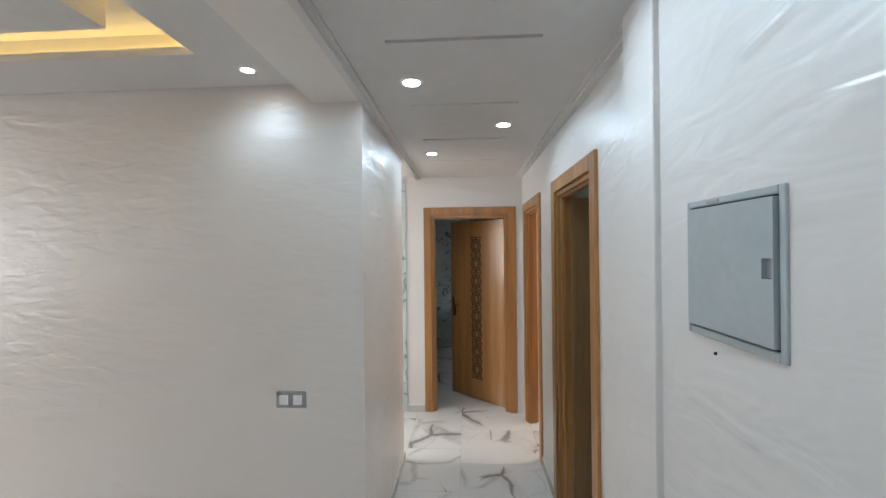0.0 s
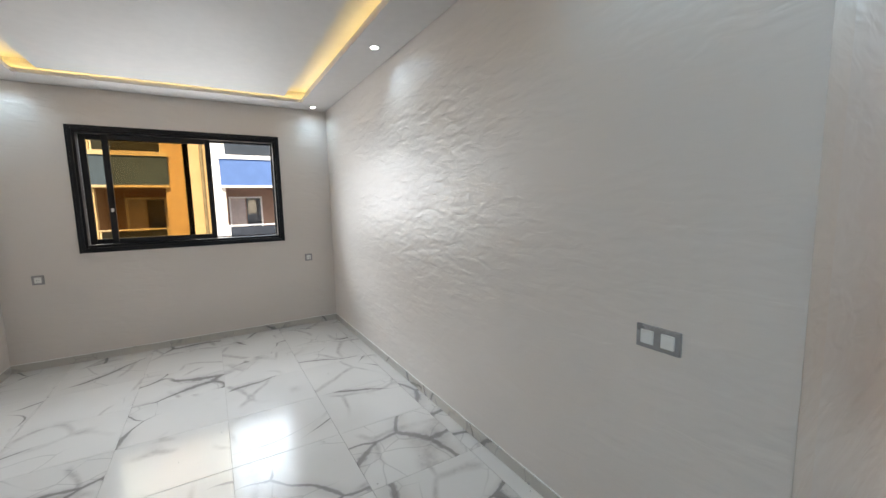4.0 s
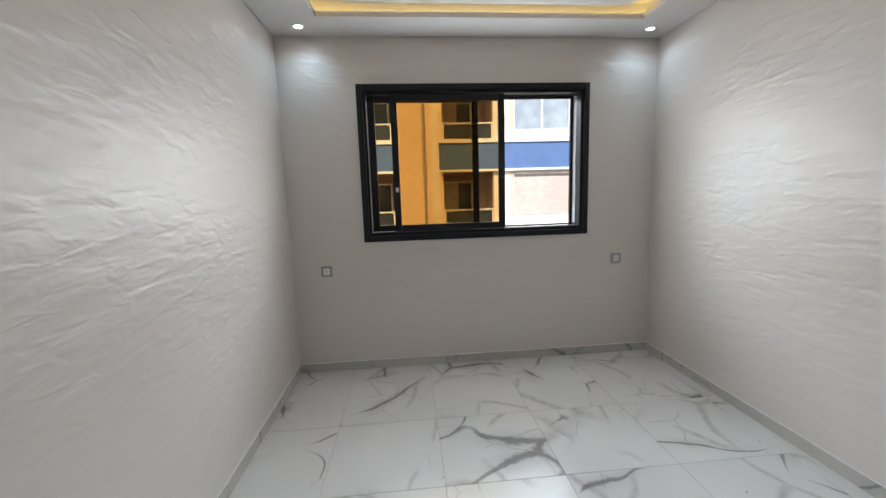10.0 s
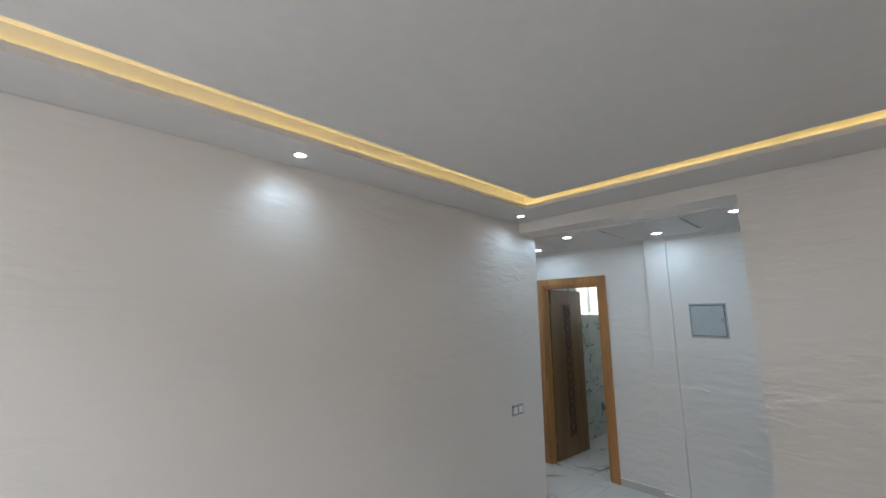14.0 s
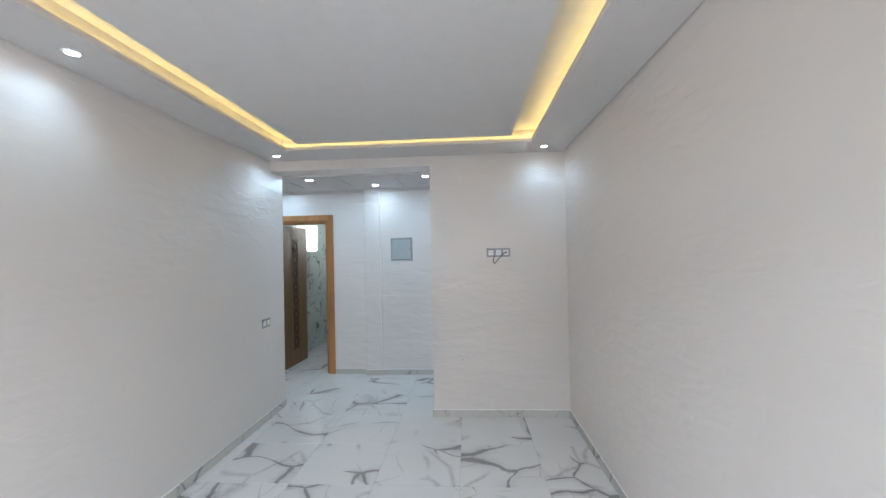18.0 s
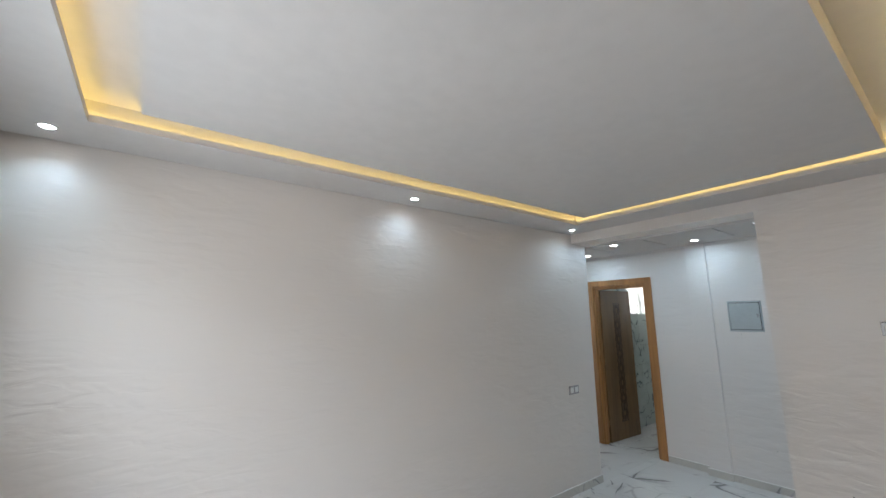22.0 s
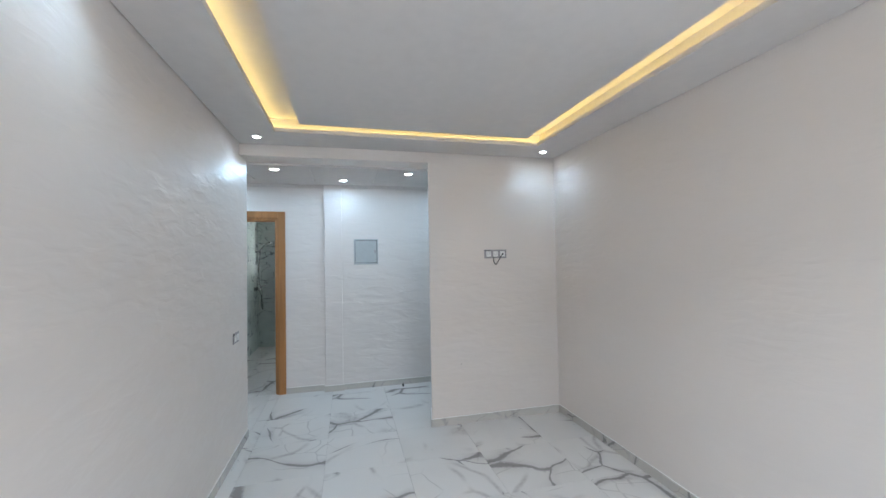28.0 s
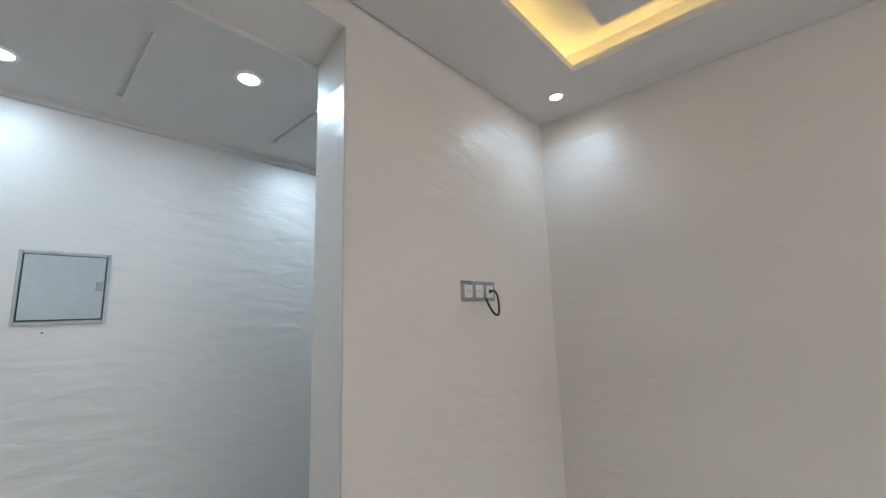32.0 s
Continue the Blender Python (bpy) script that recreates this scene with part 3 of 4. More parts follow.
def frame_of(y0, y1, z0, z1, w, x0, x1, bevel=0.003, bottom=None):
    """Four bars round a rectangle that faces along x."""
    b = bottom or w
    bm = bmesh.new()
    cuboid(bm, x0, x1, y0, y0 + w, z0, z1, bevel)
    cuboid(bm, x0, x1, y1 - w, y1, z0, z1, bevel)
    cuboid(bm, x0, x1, y0 + w, y1 - w, z1 - w, z1, bevel)
    cuboid(bm, x0, x1, y0 + w, y1 - w, z0, z0 + b, bevel)
    return bm


part("casing", local(win, frame_of(-0.216, 1.59, 1.04, 2.222, 0.046, W + 0.001, W + 0.016)), BLACK, win)
part("casing_bead", local(win, frame_of(-0.196, 1.57, 1.06, 2.202, 0.024, W + 0.016, W + 0.024)), BLACK, win)
part("track_frame", local(win, frame_of(-0.184, 1.559, 1.076, 2.189, 0.033, W - 0.095, W - 0.001)), BLACK, win)
part("track_rail", local(win, box(W - 0.05, W - 0.046, -0.14, 1.515, 1.116, 1.128)), BLACK, win)
part("track_rail", local(win, box(W - 0.05, W - 0.046, -0.14, 1.515, 2.138, 2.149)), BLACK, win)
for name, y0, y1, x0, x1 in (("front_sash", 0.03, 0.914, W - 0.04, W - 0.01), ("rear_sash", -0.142, 0.712, W - 0.085, W - 0.056)):
    sash = part(name, local(win, frame_of(y0, y1, 1.112, 2.152, 0.05, x0, x1, 0.004)), BLACK, win)
    pane = part("pane", local(win, box((x0 + x1) / 2 - 0.002, (x0 + x1) / 2 + 0.002, y0 + 0.045, y1 - 0.045, 1.158, 2.106)), GLASS if name == "front_sash" else GLASS_REAR, sash, "amber tinted glass pane")
    pane.visible_shadow = False
    if name == "front_sash":
        part("pull", local(win, box(x1 - 0.001, x1 + 0.012, 0.876, 0.9, 1.5, 1.72, bevel=0.005)), RUBBER, sash, "black moulded pull")
        part("latch", local(win, box(x1 - 0.001, x1 + 0.01, 0.046, 0.068, 1.42, 1.455, bevel=0.003)), WHITE, sash, "pale grey latch")
reveal = bmesh.new()
for a in ((1.545, 1.56, 1.075, 2.19), (-0.185, -0.17, 1.075, 2.19), (-0.17, 1.545, 2.175, 2.19), (-0.17, 1.545, 1.075, 1.09)):
    cuboid(reveal, W - 0.222, W - 0.096, *a)
part("reveal", local(win, reveal), WHITE_OUT, win, "white painted outer reveal")
shutter = thing("shutter_guides", "dark roller shutter rails fixed in the outer window reveal", "shutter rail", (W - 0.19, 0.688, WIN[2]))
for name, a in (("side_guide", (1.522, 1.544, 1.09, 2.174)), ("side_guide", (-0.169, -0.147, 1.09, 2.174)), ("top_guide", (-0.147, 1.522, 2.15, 2.174))):
    part(name, local(shutter, box(W - 0.212, W - 0.19, *a)), BLACK, shutter)


# ---- doors ----
def lattice(bm, x0, y, z0, w, pitch, count):
    """A pierced band of interlaced star and ring motifs."""
    def bar(a, b, t=0.008):
        d = Vector((b[0] - a[0], b[1] - a[1]))
        m = Matrix.Translation(((a[0] + b[0]) / 2, y, (a[1] + b[1]) / 2)) @ Matrix.Rotation(-math.atan2(d.y, d.x), 4, "Y") @ Matrix.Diagonal((d.length + t * 0.6, 0.007, t, 1))
        bmesh.ops.create_cube(bm, size=1.0, matrix=m)

    for k in range(count):
        cz, h = z0 + (k + 0.5) * pitch, pitch / 2
        c = [(x0 + 0.5 * w * math.cos(math.pi * i / 4), cz + h * 0.86 * math.sin(math.pi * i / 4)) for i in range(8)]
        q = [(x0 + 0.24 * w * math.cos(math.pi * (i + 0.5) / 4), cz + h * 0.42 * math.sin(math.pi * (i + 0.5) / 4)) for i in range(8)]
        for i in range(8):
            bar(c[i], c[(i + 1) % 8], 0.012)
            bar(q[i], q[(i + 1) % 8])
            bar(c[i], q[i])
            bar(c[i], q[i - 1])
        for s in (-1, 1):
            bar((x0 + s * 0.5 * w, cz - h), (x0 + s * 0.36 * w, cz - h * 0.6), 0.011)
            bar((x0 + s * 0.5 * w, cz + h), (x0 + s * 0.36 * w, cz + h * 0.6), 0.011)
        bar((x0 - 0.5 * w, cz + h), (x0 + 0.5 * w, cz + h), 0.011)
    bar((x0 - 0.5 * w, z0), (x0 + 0.5 * w, z0), 0.011)
    return bm


def door(name, label, m, w, th, hinge, swing, h=2.07, lever=True, veneer=None):
    """A wood door in its frame; the hall lies at local -y, the leaf swings to +y. hinge: side of the leaf's pivot."""
    top = thing(name, label, "door", kind="structure")
    for y0, y1 in ((-0.018, 0.0), (th, th + 0.018)):
        for s in (-1, 1):
            part("architrave", box(*sorted((s * w / 2 - s * 0.004, s * (w / 2 + 0.076))), y0, y1, 0.0, h + 0.076, bevel=0.004), OAK, top)
        part("architrave", box(-w / 2 + 0.004, w / 2 - 0.004, y0, y1, h - 0.004, h + 0.076, bevel=0.004), OAK, top)
    for s in (-1, 1):
        part("jamb", box(*sorted((s * w / 2, s * (w / 2 - 0.03))), 0.0, th, 0.0, h, bevel=0.002), OAK, top)
        part("stop", box(*sorted((s * (w / 2 - 0.03), s * (w / 2 - 0.044))), 0.02, th - 0.045, 0.0, h - 0.03, bevel=0.002), OAK, top)
    part("jamb", box(-w / 2 + 0.03, w / 2 - 0.03, 0.0, th, h - 0.03, h, bevel=0.002), OAK, top)
    part("stop", box(-w / 2 + 0.044, w / 2 - 0.044, 0.02, th - 0.045, h - 0.044, h - 0.03), OAK, top)
    lw, lh = w - 0.047, h - 0.045
    ox = hinge * (w / 2 - 0.012)
    pivot = Matrix.Translation((ox, th, 0)) @ Matrix.Rotation(radians(swing), 4, "Z")
    # leaf in its own frame: pivot at 0, reaching along -hinge
    far = -hinge * lw
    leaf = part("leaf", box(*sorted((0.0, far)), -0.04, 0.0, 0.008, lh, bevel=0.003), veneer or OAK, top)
    mid = far * 0.5
    part("carved_panel", lattice(bmesh.new(), mid, -0.0425, 0.24, 0.14, 0.2, 8), OAK_DARK, leaf, "dark pierced star lattice strip")
    hx = far + hinge * 0.055
    if lever:
        part("handle_plate", box(hx - 0.019, hx + 0.019, -0.047, -0.0405, 0.92, 1.14, bevel=0.002), BRASS, leaf, "brass backplate")
        part("handle", tube(bmesh.new(), smooth_path([(hx, -0.046, 1.06), (hx, -0.085, 1.06), (hx + hinge * 0.03, -0.093, 1.06), (hx + hinge * 0.12, -0.093, 1.058)], 4), 0.008), BRASS, leaf, "brass lever handle", smooth=True)
    for z in (0.25, 1.05, 1.82):
        bm = disc(bmesh.new(), (0.006 * hinge, 0.004, z), (0, 0, 1), 0.008, 0.1, 12)
        cuboid(bm, *sorted((-0.001 * hinge, hinge * 0.004)), -0.036, 0.0, z - 0.045, z + 0.045)
        part("hinge", bm, CHROME, leaf, "steel butt hinge")
    for o in top.children:
        if o.name.startswith("leaf"):
            o.matrix_basis = pivot
    top.matrix_basis = m
    return top


door("door_1", "oak-veneered door with carved strip, standing open into the end room", pose(0.2, END_Y, 0), 0.81, 0.125, 1, -40)
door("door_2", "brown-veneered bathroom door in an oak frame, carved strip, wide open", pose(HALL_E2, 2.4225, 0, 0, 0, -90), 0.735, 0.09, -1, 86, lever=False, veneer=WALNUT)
door("door_3", "oak-veneered bedroom door, opened back inside", pose(HALL_E2, 3.73, 0, 0, 0, -90), 0.71, 0.09, 1, -94)


# ---- electrics ----
def plate(name, label, category, m, count, kind):
    """A grey cover plate with white inserts; it faces local -y, its middle at 0."""
    ob = thing(name, label, category)
    w = 0.072 * count + 0.012
    part("cover", box(-w / 2, w / 2, -0.011, 0.0, -0.042, 0.042, bevel=0.004), PLATE, ob, "matt grey plastic frame")
    for k in range(count):
        cx = (k - (count - 1) / 2) * 0.072
        what = kind[k]
        if what == "rocker":
            part("rocker", box(cx - 0.023, cx + 0.023, -0.0165, -0.009, -0.025, 0.025, bevel=0.003), WHITE, ob)
        else:
            insert = part("insert", box(cx - 0.024, cx + 0.024, -0.0145, -0.009, -0.026, 0.026, bevel=0.002), WHITE, ob)
            if what == "socket":
                part("rim", ring(bmesh.new(), (cx, -0.0165, 0), (0, -1, 0), 0.0165, 0.0205, 0.004, 20), WHITE, insert)
                bm = bmesh.new()
                for s in (-1, 1):
                    disc(bm, (cx + s * 0.0085, -0.0148, 0.0), (0, -1, 0), 0.0026, 0.001, 8)
                part("pin_holes", bm, RUBBER, insert)
            else:
                part("jack", box(cx - 0.008, cx + 0.008, -0.0165, -0.0143, -0.008, 0.008), RUBBER, insert)
    ob.matrix_basis = m
    return ob


plate("light_switch", "grey double light switch with white rockers on the plaster wall", "light switch", pose(-0.738, N, 0.948), 2, ("rocker", "rocker"))
plate("wall_socket", "grey single wall socket below the window", "socket", pose(W, -0.522, 0.822, 0, 0, 90), 1, ("socket",))
plate("wall_socket", "grey single wall socket below the window near the corner", "socket", pose(W, 1.845, 0.822, 0, 0, 90), 1, ("socket",))
plate("triple_socket", "grey triple outlet with two sockets and an aerial jack", "socket", pose(E_, -0.13, 1.588, 0, 0, -90), 3, ("socket", "socket", "jack"))
cable = [(E_ - d, -0.2 + y, 1.587 + z) for d, y, z in ((0.016, 0.0, 0.0), (0.045, 0.01, 0.002), (0.085, 0.045, -0.025), (0.12, 0.09, -0.072), (0.13, 0.112, -0.096), (0.12, 0.126, -0.09), (0.095, 0.122, -0.058), (0.075, 0.114, -0.03))]
tagged(part("aerial_cable", tube(bmesh.new(), smooth_path(cable, 6), 0.0042), RUBBER, smooth=True), "short stiff black cable curling out of the triple outlet", "cable")

# fuse box on the hall wall, its door set a little proud
fuse = thing("fuse_box", "grey steel flush distribution board with a latched door", "fuse box", (HALL_E, 1.043, 1.655))
FY0, FY1, FZ0, FZ1 = 0.898, 1.19, 1.5, 1.812
bm = bmesh.new()
for a in ((FY0, FY0 + 0.014, FZ0, FZ1), (FY1 - 0.012, FY1, FZ0, FZ1), (FY0 + 0.014, FY1 - 0.012, FZ0, FZ0 + 0.018), (FY0 + 0.014, FY1 - 0.012, FZ1 - 0.016, FZ1)):
    cuboid(bm, HALL_E - 0.012, HALL_E, *a, 0.003)
part("frame", local(fuse, bm), STEEL_PAINT, fuse)
part("gap", local(fuse, box(HALL_E - 0.006, HALL_E, FY0 + 0.014, FY1 - 0.012, FZ0 + 0.018, FZ1 - 0.016)), RUBBER, fuse)
bm = slab(sorted({FY0 + 0.019, FY0 + 0.024, FY0 + 0.046, FY1 - 0.017}), sorted({FZ0 + 0.0235, 1.645, 1.682, FZ1 - 0.0205}), [(FY0 + 0.024, FY0 + 0.046, 1.645, 1.682)], lambda a, b, c, d: (HALL_E - 0.018, HALL_E - 0.0065, a, b, c, d))
leaf = part("door", local(fuse, bm), STEEL_PAINT, fuse)
part("latch", local(fuse, box(HALL_E - 0.011, HALL_E - 0.0065, FY0 + 0.025, FY0 + 0.045, 1.646, 1.681, bevel=0.002)), PLATE, leaf, "recessed finger latch")
part("maker_tab", local(fuse, box(HALL_E - 0.0142, HALL_E - 0.0115, 1.07, 1.11, FZ1 - 0.013, FZ1 - 0.006, bevel=0.001)), PLATE, fuse)

# ---- bathroom fittings ----
shower = thing("shower_set", "chrome shower mixer with hand spray and looped hose", "shower", (3.36, BATH_N - 0.012, 1.08))


def on_wall(u, out, z):
    """A place on the bathroom wall: along it, out from it, height."""
    return (u, -out, z)


bm = tube(bmesh.new(), [on_wall(-0.075, 0.06, 0), on_wall(0.075, 0.06, 0)], 0.023, 14)
for u in (-0.075, 0.075):
    disc(bm, on_wall(u, 0.012, 0), (0, 1, 0), 0.034, 0.024, 16)
    disc(bm, on_wall(u, 0.04, 0), (0, 1, 0), 0.014, 0.05, 12)
mixer = part("mixer", bm, SATIN_STEEL, shower, smooth=True)
part("lever", tube(bmesh.new(), [on_wall(0, 0.07, 0.01), on_wall(0.01, 0.12, 0.05), on_wall(0.02, 0.19, 0.065)], 0.009), SATIN_STEEL, mixer, smooth=True)
part("holder", disc(tube(bmesh.new(), [on_wall(0.02, 0.0, 0.66), on_wall(0.02, 0.07, 0.67)], 0.014), on_wall(0.02, 0.075, 0.67), (0, 0, 1), 0.021, 0.05, 14), SATIN_STEEL, shower, smooth=True)
bm = tube(bmesh.new(), smooth_path([on_wall(0.02, 0.075, 0.6), on_wall(0.03, 0.085, 0.7), on_wall(0.07, 0.13, 0.77), on_wall(0.12, 0.18, 0.82)], 5), 0.012)
disc(bm, on_wall(0.135, 0.2, 0.822), (0.4, -0.5, -1), 0.045, 0.025, 20)
part("hand_spray", bm, SATIN_STEEL, shower, smooth=True)
hose = smooth_path([on_wall(0.02, 0.075, 0.6), on_wall(0.0, 0.06, 0.4), on_wall(0.03, 0.06, 0.12), on_wall(0.06, 0.1, -0.05), on_wall(-0.03, 0.1, -0.22), on_wall(-0.01, 0.11, -0.34), on_wall(0.06, 0.11, -0.36), on_wall(0.09, 0.1, -0.26), on_wall(0.04, 0.08, -0.1), on_wall(0.0, 0.06, -0.02)], 6)
part("hose", tube(bmesh.new(), hose, 0.0075), SATIN_STEEL, shower, "flexible steel hose", smooth=True)

bwin = thing("window_2", "small frosted bathroom window, bright with daylight", "window", (BATH_E + 0.05, 2.1, BATH_WIN[2]), kind="structure")
part("window_frame", local(bwin, frame_of(*BATH_WIN, 0.04, BATH_E + 0.03, BATH_E + 0.075, 0.003)), WHITE, bwin)
part("mullion", local(bwin, box(BATH_E + 0.035, BATH_E + 0.07, 2.085, 2.115, BATH_WIN[2] + 0.04, BATH_WIN[3] - 0.04)), WHITE, bwin)
structure("backdrop_shaft", box(BATH_E + 0.125, BATH_E + 0.14, 1.74, 2.46, 1.6, 2.34), SKY_PANE, "bright daylight beyond the frosted bathroom window", "backdrop")

# ---- stub of black conduit on the hall floor, mortar crumbs ----
tagged(part("conduit_stub", disc(disc(bmesh.new(), (0.63, 0.62, 0.012), (0, 0, 1), 0.012, 0.024, 12), (0.63, 0.62, 0.028), (0, 0, 1), 0.006, 0.014, 10), RUBBER), "small black plastic plug standing on the hall tiles", "plug")
rng = random.Random(5)
bm = bmesh.new()
for _ in range(70):
    x, y = (rng.uniform(-4.7, -0.7), rng.choice((S + 0.03, N - 0.03)) + rng.uniform(-0.012, 0.012)) if rng.random() < 0.5 else (rng.uniform(-4.6, -0.8), rng.uniform(S + 0.1, N - 0.1))
    r = rng.uniform(0.0015, 0.005)
    bmesh.ops.create_icosphere(bm, subdivisions=1, radius=r, matrix=Matrix.Translation((x, y, r * 0.5)) @ Matrix.Diagonal((1.0, rng.uniform(0.6, 1.4), 0.6, 1)))
tagged(part("mortar_crumbs", bm, MORTAR), "scattered grey mortar crumbs and dust on the tiles", "debris", kind="stuff")

# dark dots: two nail holes, the third in place of a scratch
for at, axis in (((E_ - 0.006, 0.238, 0.556), (-1, 0, 0)), ((HALL_E - 0.006, 0.935, 0.38), (-1, 0, 0)), ((HALL_E - 0.006, 1.095, 1.47), (-1, 0, 0))):
    tagged(part("nail_hole", disc(bmesh.new(), at, axis, 0.0035, 0.006, 10), RUBBER), "tiny dark dot in the pale plaster wall", "nail hole")

# ---- street and the building across ----
structure("ground", box(-400, 400, -400, 400, -7.2, -7.0), ASPHALT, "asphalt street below the window", "ground")
FXW = -15.05
PITCH = 2.87
block = thing("apartment_building", "peach apartment block with blue bands, white ledges and recessed balconies", "building", (FXW, 0.65, -7.0))


def flip(side, y0, y1):
    return (y0, y1) if side > 0 else (1.11 - y1, 1.11 - y0)


STOREYS = (-2, -1, 0, 1)
holes = []
for k in STOREYS:
    for side in (1, -1):
        dz = PITCH * k
        for y0, y1, z0, z1 in ((1.38, 3.1, 0.32, 2.12), (3.82, 5.8, 0.58, 2.05), (7.0, 8.5, 0.88, 2.03)):
            holes.append((*flip(side, y0, y1), z0 + dz, z1 + dz))
part("wall", local(block, wall_along_y(FXW - 0.22, FXW, -9.0, 10.3, -7.0, 6.6, holes)), PEACH, block)
part("rear_wall", local(block, box(FXW - 8.0, FXW - 1.5, -9.0, 10.3, -7.0, 6.6)), PEACH, block)
part("roof", local(block, box(FXW - 8.1, FXW + 0.1, -9.1, 10.4, 6.6, 6.9)), WHITE_OUT, block)
part("pier", local(block, box(FXW - 0.02, FXW + 0.03, 1.0, 1.24, -7.0, 6.6)), WHITE_OUT, block)
part("drain_pipe", local(block, tube(bmesh.new(), [(FXW + 0.08, 0.76, -7.0), (FXW + 0.08, 0.76, 6.6)], 0.05, 10)), MORTAR, block)


def facade_window(y0, y1, z0, z1, shut, panes=2):
    w = part("window", local(block, frame_of(y0, y1, z0, z1, 0.05, FXW - 0.12, FXW - 0.06, 0.0)), WHITE_OUT, block)
    part("surround", local(block, frame_of(y0 - 0.13, y1 + 0.13, z0 - 0.13, z1 + 0.07, 0.11, FXW - 0.01, FXW + 0.03, 0.0)), SURROUND, w)
    step = (y1 - y0 - 0.1) / panes
    for i in range(panes):
        a = y0 + 0.05 + i * step
        part("pane", local(block, box(FXW - 0.1, FXW - 0.09, a + 0.02, a + step - 0.02, z0 + 0.05, z1 - 0.05)), SKY_REFLECTION_GLASS, w)
    part("mullion", local(block, box(FXW - 0.11, FXW - 0.06, (y0 + y1) / 2 - 0.025, (y0 + y1) / 2 + 0.025, z0 + 0.05, z1 - 0.05)), WHITE_OUT, w)
    if shut:
        bm = box(FXW - 0.058, FXW - 0.045, y0 + 0.02, y1 - 0.02, z1 - shut * (z1 - z0 - 0.03), z1 - 0.02)
        part("roller_shutter", local(block, bm), CURTAIN, w, "cream roller shutter")
    part("sill", local(block, box(FXW - 0.1, FXW + 0.04, y0 - 0.06, y1 + 0.06, z0 - 0.06, z0)), WHITE_OUT, w)


for k in STOREYS:
    dz = PITCH * k
    for side in (1, -1):
        y0, y1 = flip(side, 1.26, 10.3)
        part("blue_band", local(block, box(FXW - 0.01, FXW + 0.09, y0, y1, 2.2 + dz, 3.07 + dz)), BLUE, block, "blue rendered band")
        part("ledge", local(block, box(FXW - 0.01, FXW + 0.13, y0 - 0.03, y1 + 0.03, 3.07 + dz, 3.2 + dz)), WHITE_OUT, block)
        c, d = flip(side, 3.16, 10.3)
        part("ledge", local(block, box(FXW - 0.01, FXW + 0.05, c, d, 3.2 + dz, 3.44 + dz)), WHITE_OUT, block)
        part("ledge", local(block, box(FXW - 0.01, FXW + 0.11, y0, y1, 2.13 + dz, 2.2 + dz)), WHITE_OUT, block)
        a, b = flip(side, 1.38, 3.1)
        niche = part("balcony", local(block, box(FXW - 1.5, FXW - 0.2, a - 0.1, b + 0.1, 0.2 + dz, 0.32 + dz)), WHITE_OUT, block)
        part("side_wall", local(block, box(FXW - 1.5, FXW - 0.22, a - 0.12, a, 0.32 + dz, 2.2 + dz)), RECESS_SHADE, niche)
        part("side_wall", local(block, box(FXW - 1.5, FXW - 0.22, b, b + 0.12, 0.32 + dz, 2.2 + dz)), RECESS_SHADE, niche)
        part("soffit", local(block, box(FXW - 1.5, FXW - 0.22, a - 0.1, b + 0.1, 2.12 + dz, 2.2 + dz)), RECESS_SHADE, niche)
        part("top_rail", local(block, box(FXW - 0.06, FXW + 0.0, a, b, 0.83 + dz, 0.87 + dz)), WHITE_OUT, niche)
        part("back_wall", local(block, box(FXW - 1.5, FXW - 1.48, a - 0.1, b + 0.1, 0.32 + dz, 2.12 + dz)), RECESS_SHADE, niche)
        for yy in (a + 0.02, b - 0.06):
            part("post", local(block, box(FXW - 0.05, FXW - 0.01, yy, yy + 0.04, 0.32 + dz, 0.83 + dz)), WHITE_OUT, niche)
        part("glass_panel", local(block, box(FXW - 0.035, FXW - 0.025, a + 0.06, b - 0.06, 0.36 + dz, 0.8 + dz)), DARK_GLASS, niche, "dark glass balustrade panel")
        bm = frame_of(*flip(side, 1.5, 2.62), 0.32 + dz, 1.86 + dz, 0.06, FXW - 1.5, FXW - 1.42, 0.0)
        part("balcony_door", local(block, bm), WHITE_OUT, niche)
        c, d = flip(side, 1.56, 2.56)
        part("pane", local(block, box(FXW - 1.49, FXW - 1.45, c, (c + d) / 2 - 0.02, 0.38 + dz, 1.8 + dz)), CURTAIN, niche)
        part("pane", local(block, box(FXW - 1.49, FXW - 1.45, (c + d) / 2 + 0.02, d, 0.38 + dz, 1.8 + dz)), DARK_GLASS, niche)
        facade_window(*flip(side, 3.82, 5.8), 0.58 + dz, 2.05 + dz, 1.0 if k != 1 else 0.0)
        facade_window(*flip(side, 7.0, 8.5), 0.88 + dz, 2.03 + dz, 0.4)

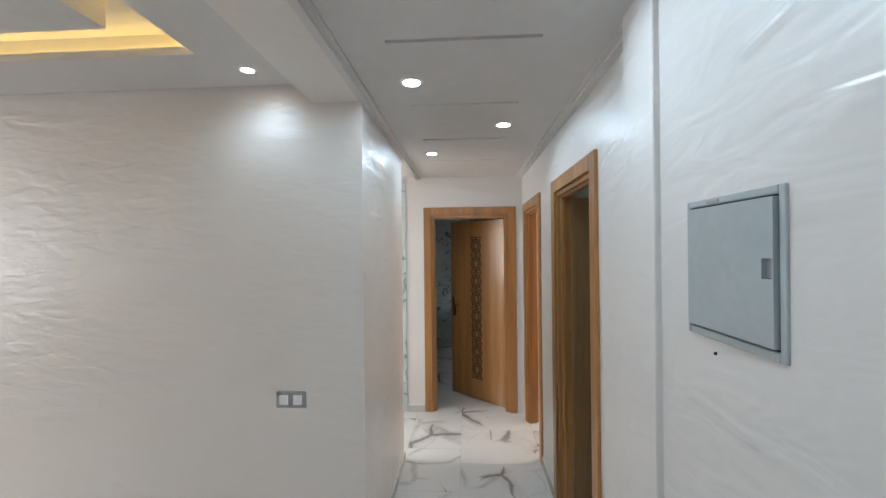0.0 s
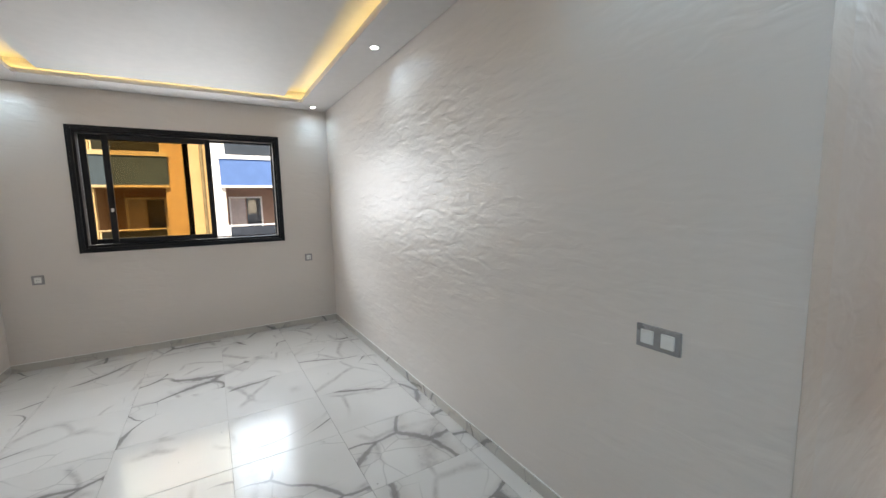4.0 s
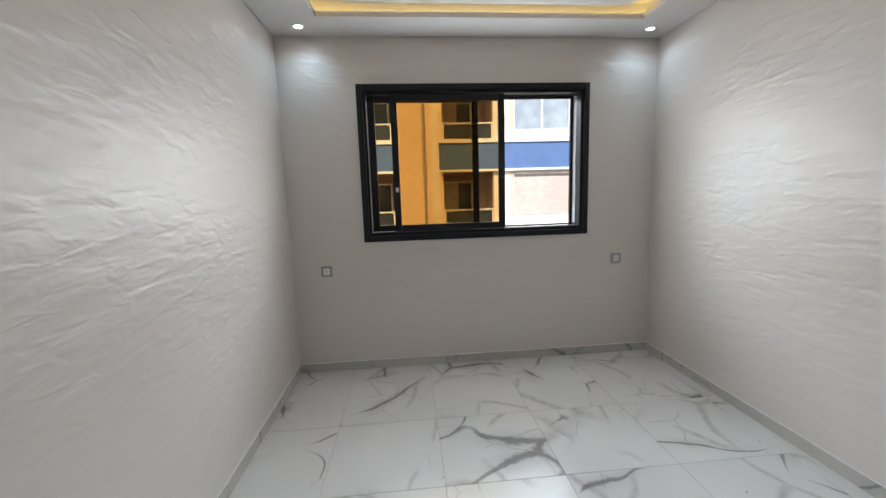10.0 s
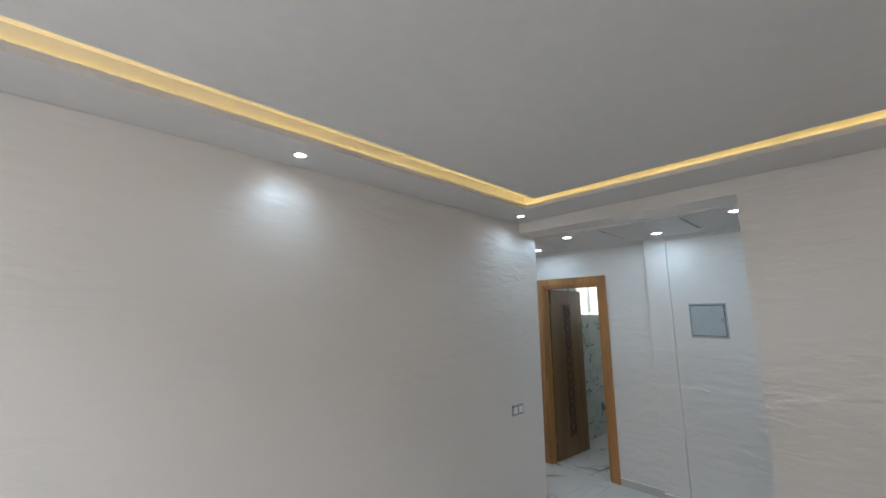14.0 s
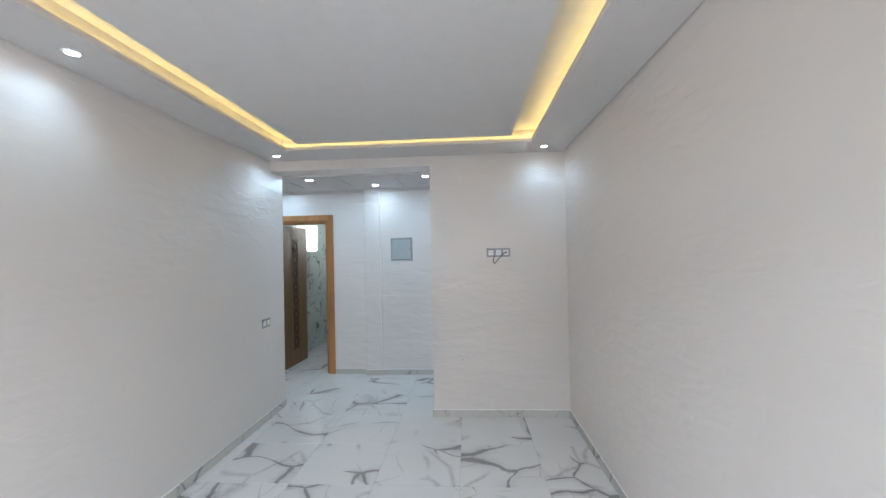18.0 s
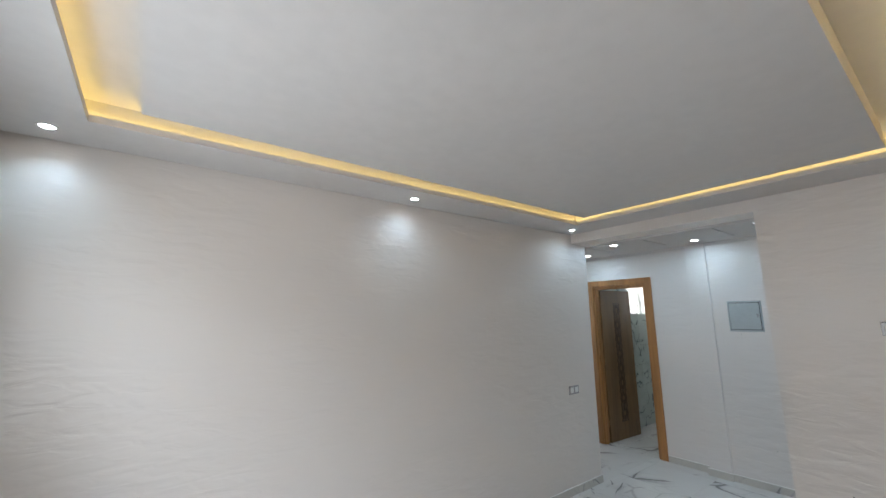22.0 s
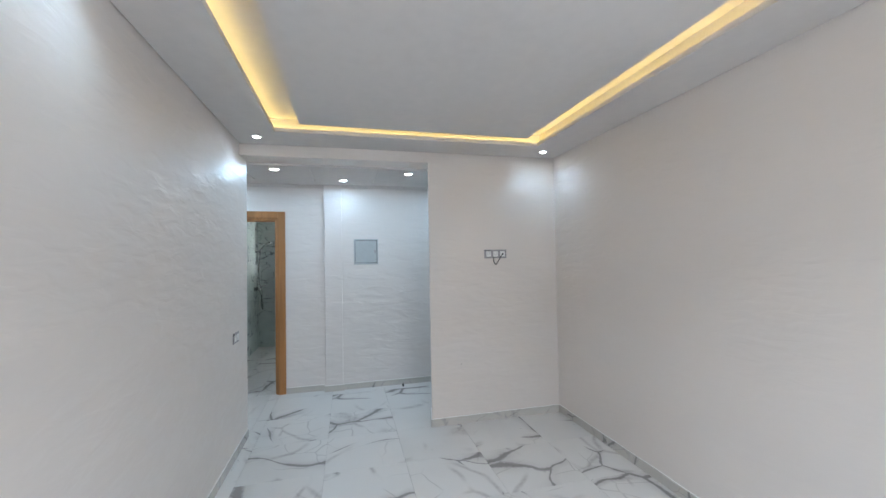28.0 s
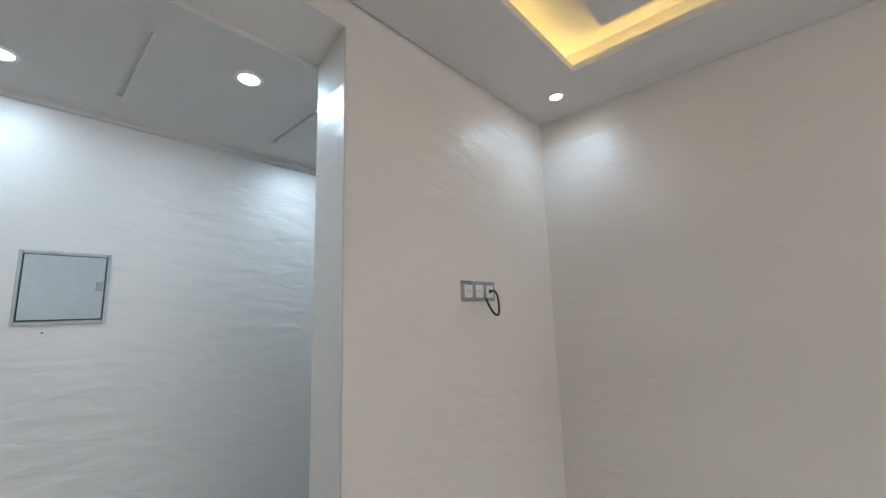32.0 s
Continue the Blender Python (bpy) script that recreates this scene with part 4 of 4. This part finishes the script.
# ---- skirting ----
def skirting(name, a, b, side, skip=()):
    """Marble skirting pieces along a wall from a to b; side: the way the room lies."""
    base = thing(name, "veined white marble skirting with a white caulk line", "skirting", (a[0], a[1], 0), kind="structure")
    d = Vector((b[0] - a[0], b[1] - a[1], 0))
    length, d = d.length, d.normalized()
    n = Vector((*side, 0))
    turn = Matrix((d, n, (0, 0, 1))).transposed().to_4x4() if d.cross(n).z > 0 else None
    k, r = 0.0, random.Random(hash(a[0] * 31 + a[1] * 7) % 999)
    while k < length - 0.01:
        e = min(k + 0.585, length)
        p0, p1 = d * (k + 0.0008), d * (e - 0.0008)
        q = n * (0.011 + r.uniform(0, 0.002))
        h = 0.068 + r.uniform(-0.002, 0.002)
        pts = [p0, p1, p1 + q, p0 + q]
        bm = bmesh.new()
        lo = [bm.verts.new((p.x, p.y, 0.0)) for p in pts]
        hi = [bm.verts.new((p.x, p.y, h - (0.0 if i < 2 else 0.002))) for i, p in enumerate(pts)]
        for i in range(4):
            bm.faces.new((lo[i], lo[(i + 1) % 4], hi[(i + 1) % 4], hi[i]))
        bm.faces.new(hi)
        bm.faces.new(lo[::-1])
        ob = part("skirting_piece", bm, SKIRT, base)
        k = e
    bm = bmesh.new()
    pts = [d * (length * i / 40) + n * (0.004 + r.uniform(-0.001, 0.002)) + Vector((0, 0, 0.0705 + r.uniform(-0.002, 0.003))) for i in range(41)]
    part("caulk_line", tube(bm, pts, 0.0045, 5), CAULK, base)
    return base


skirting("baseboard_south", (W, S), (E_, S), (0, 1))
skirting("baseboard_north", (W, N), (HALL_W, N), (0, -1))
skirting("baseboard_west", (W, S + 0.013), (W, N - 0.013), (1, 0))
skirting("baseboard_stub", (E_, S + 0.013), (E_, OPEN_S), (-1, 0))
skirting("baseboard_stub_end", (E_ - 0.012, OPEN_S + 0.002), (HALL_W, OPEN_S2), (0, 1))
skirting("baseboard_hall_west", (HALL_W, N - 0.012), (HALL_W, 3.36), (1, 0))
skirting("baseboard_hall_entry", (HALL_W, BACK_Y), (HALL_W, OPEN_S2), (1, 0))
skirting("baseboard_hall_east", (HALL_E, BACK_Y), (HALL_E, 1.33), (-1, 0))
skirting("baseboard_pilaster", (0.684, 1.318), (0.684, 1.547), (-1, 0))
skirting("baseboard_hall_doors", (HALL_E2, 1.547), (HALL_E2, 1.977), (-1, 0))
skirting("baseboard_hall_mid", (HALL_E2, 2.868), (HALL_E2, 3.297), (-1, 0))
skirting("baseboard_hall_end", (-0.47, END_Y), (-0.283, END_Y), (0, -1))


# ---- tiles ----
TILE_MESHES = {}


def tile_mesh(a, b, material, t=0.009):
    """A flat tile of a by b with eased edges; its top lies at z 0."""
    key = (round(a, 3), round(b, 3), material.name)
    if key not in TILE_MESHES:
        x, y, e = a / 2, b / 2, 0.0012
        v = [(s * (x - i), u * (y - i), z) for z, i in ((-t, 0), (-0.001, 0), (0, e)) for s, u in ((-1, -1), (1, -1), (1, 1), (-1, 1))]
        f = [(8, 9, 10, 11)] + [(4 * l + i, 4 * l + (i + 1) % 4, 4 * l + 4 + (i + 1) % 4, 4 * l + 4 + i) for l in (0, 1) for i in range(4)]
        data = bpy.data.meshes.new("floor_tile")
        data.from_pydata(v, [], f)
        data.materials.append(material)
        TILE_MESHES[key] = data
    return TILE_MESHES[key]


def joints(lo, hi, start, pitch):
    k = math.floor((lo - start) / pitch)
    out = [lo]
    while start + (k + 1) * pitch < hi - 0.01:
        k += 1
        if start + k * pitch > lo + 0.01:
            out.append(start + k * pitch)
    return [*out, hi]


def tiled_floor(parent, x0, x1, y0, y1, sx, px, sy, py, material=None, gap=0.0016, name="floor_tile"):
    for a, b in zip(xs := joints(x0, x1, sx, px), xs[1:]):
        for c, d in zip(ys := joints(y0, y1, sy, py), ys[1:]):
            ob = new(name, tile_mesh(b - a - gap, d - c - gap, material or FLOOR))
            ob.location, ob.parent = ((a + b) / 2, (c + d) / 2, 0.0), parent


tiled_floor(floor, W, HALL_E2, S, N, -4.06, 0.577, 0.255, 0.598)
tiled_floor(floor, HALL_W, HALL_E2, BACK_Y, S, -4.06, 0.577, 0.255, 0.598)
tiled_floor(floor, HALL_W, 0.10, N, END_Y + 0.125, -0.49, 0.59, 3.535, 0.59)
tiled_floor(floor, 0.10, 0.76, N, END_Y + 0.125, 0.10, 0.66, 3.31, 0.59)
tiled_floor(floor, -2.6, HALL_W, N + 0.15, END_Y, -0.95, 0.59, 3.535, 0.59)
tiled_floor(floor, -1.9, 0.76, END_Y + 0.125, 7.4, -0.49, 0.59, 4.42, 0.59)
tiled_floor(floor, 0.76, BATH_E, BATH_S, BATH_N, 0.88, 0.6, 2.0, 0.3, None, 0.005)
tiled_floor(floor, 0.76, 3.5, 3.26, 5.2, 0.88, 0.6, 3.3, 0.6)


def wall_tiles(name, label, x0, x1, y, z0, z1, pw, ph, facing):
    """Marble tiles on a wall along x; facing: the sign of the way they face in y."""
    base = thing(name, label, "tiles", (x0, y, z0), kind="structure")
    turn = pose(0, 0, 0, 90 if facing < 0 else -90)
    for a, b in zip(xs := joints(x0, x1, x0, pw), xs[1:]):
        for c, d in zip(zs := joints(z0, z1, z0, ph), zs[1:]):
            ob = new("wall_tile", tile_mesh(b - a - 0.002, d - c - 0.002, WALL_TILE))
            ob.parent = base
            ob.matrix_basis = Matrix.Translation(((a + b) / 2 - x0, 0.01 * facing, (c + d) / 2 - z0)) @ turn
    return base


wall_tiles("tiles_bath", "glossy pale marble bathroom wall tiles with dark squiggly veins", 0.9, BATH_E, BATH_N, 0, 2.43, 0.585, 0.303, -1)
wall_tiles("tiles_kitchen", "white marble kitchen wall tiles", -2.6, -0.47, END_Y, 0, 2.46, 0.6, 0.303, -1)
bm = bmesh.new()
for i in range(81):
    z = 0.03 * i
    cut = BATH_WIN[2] - 0.02 < z < BATH_WIN[3]
    for y0, y1 in ((BATH_S, BATH_WIN[0]), (BATH_WIN[1], BATH_N - 0.012)) if cut else ((BATH_S, BATH_N - 0.012),):
        cuboid(bm, BATH_E - 0.014 - 0.004 * (i % 2), BATH_E, y0, y1, z, z + 0.027)
tagged(part("tiles_bath_end", bm, WALL_TILE), "grey marble bathroom tiles with horizontal ribs", "tiles", kind="structure")
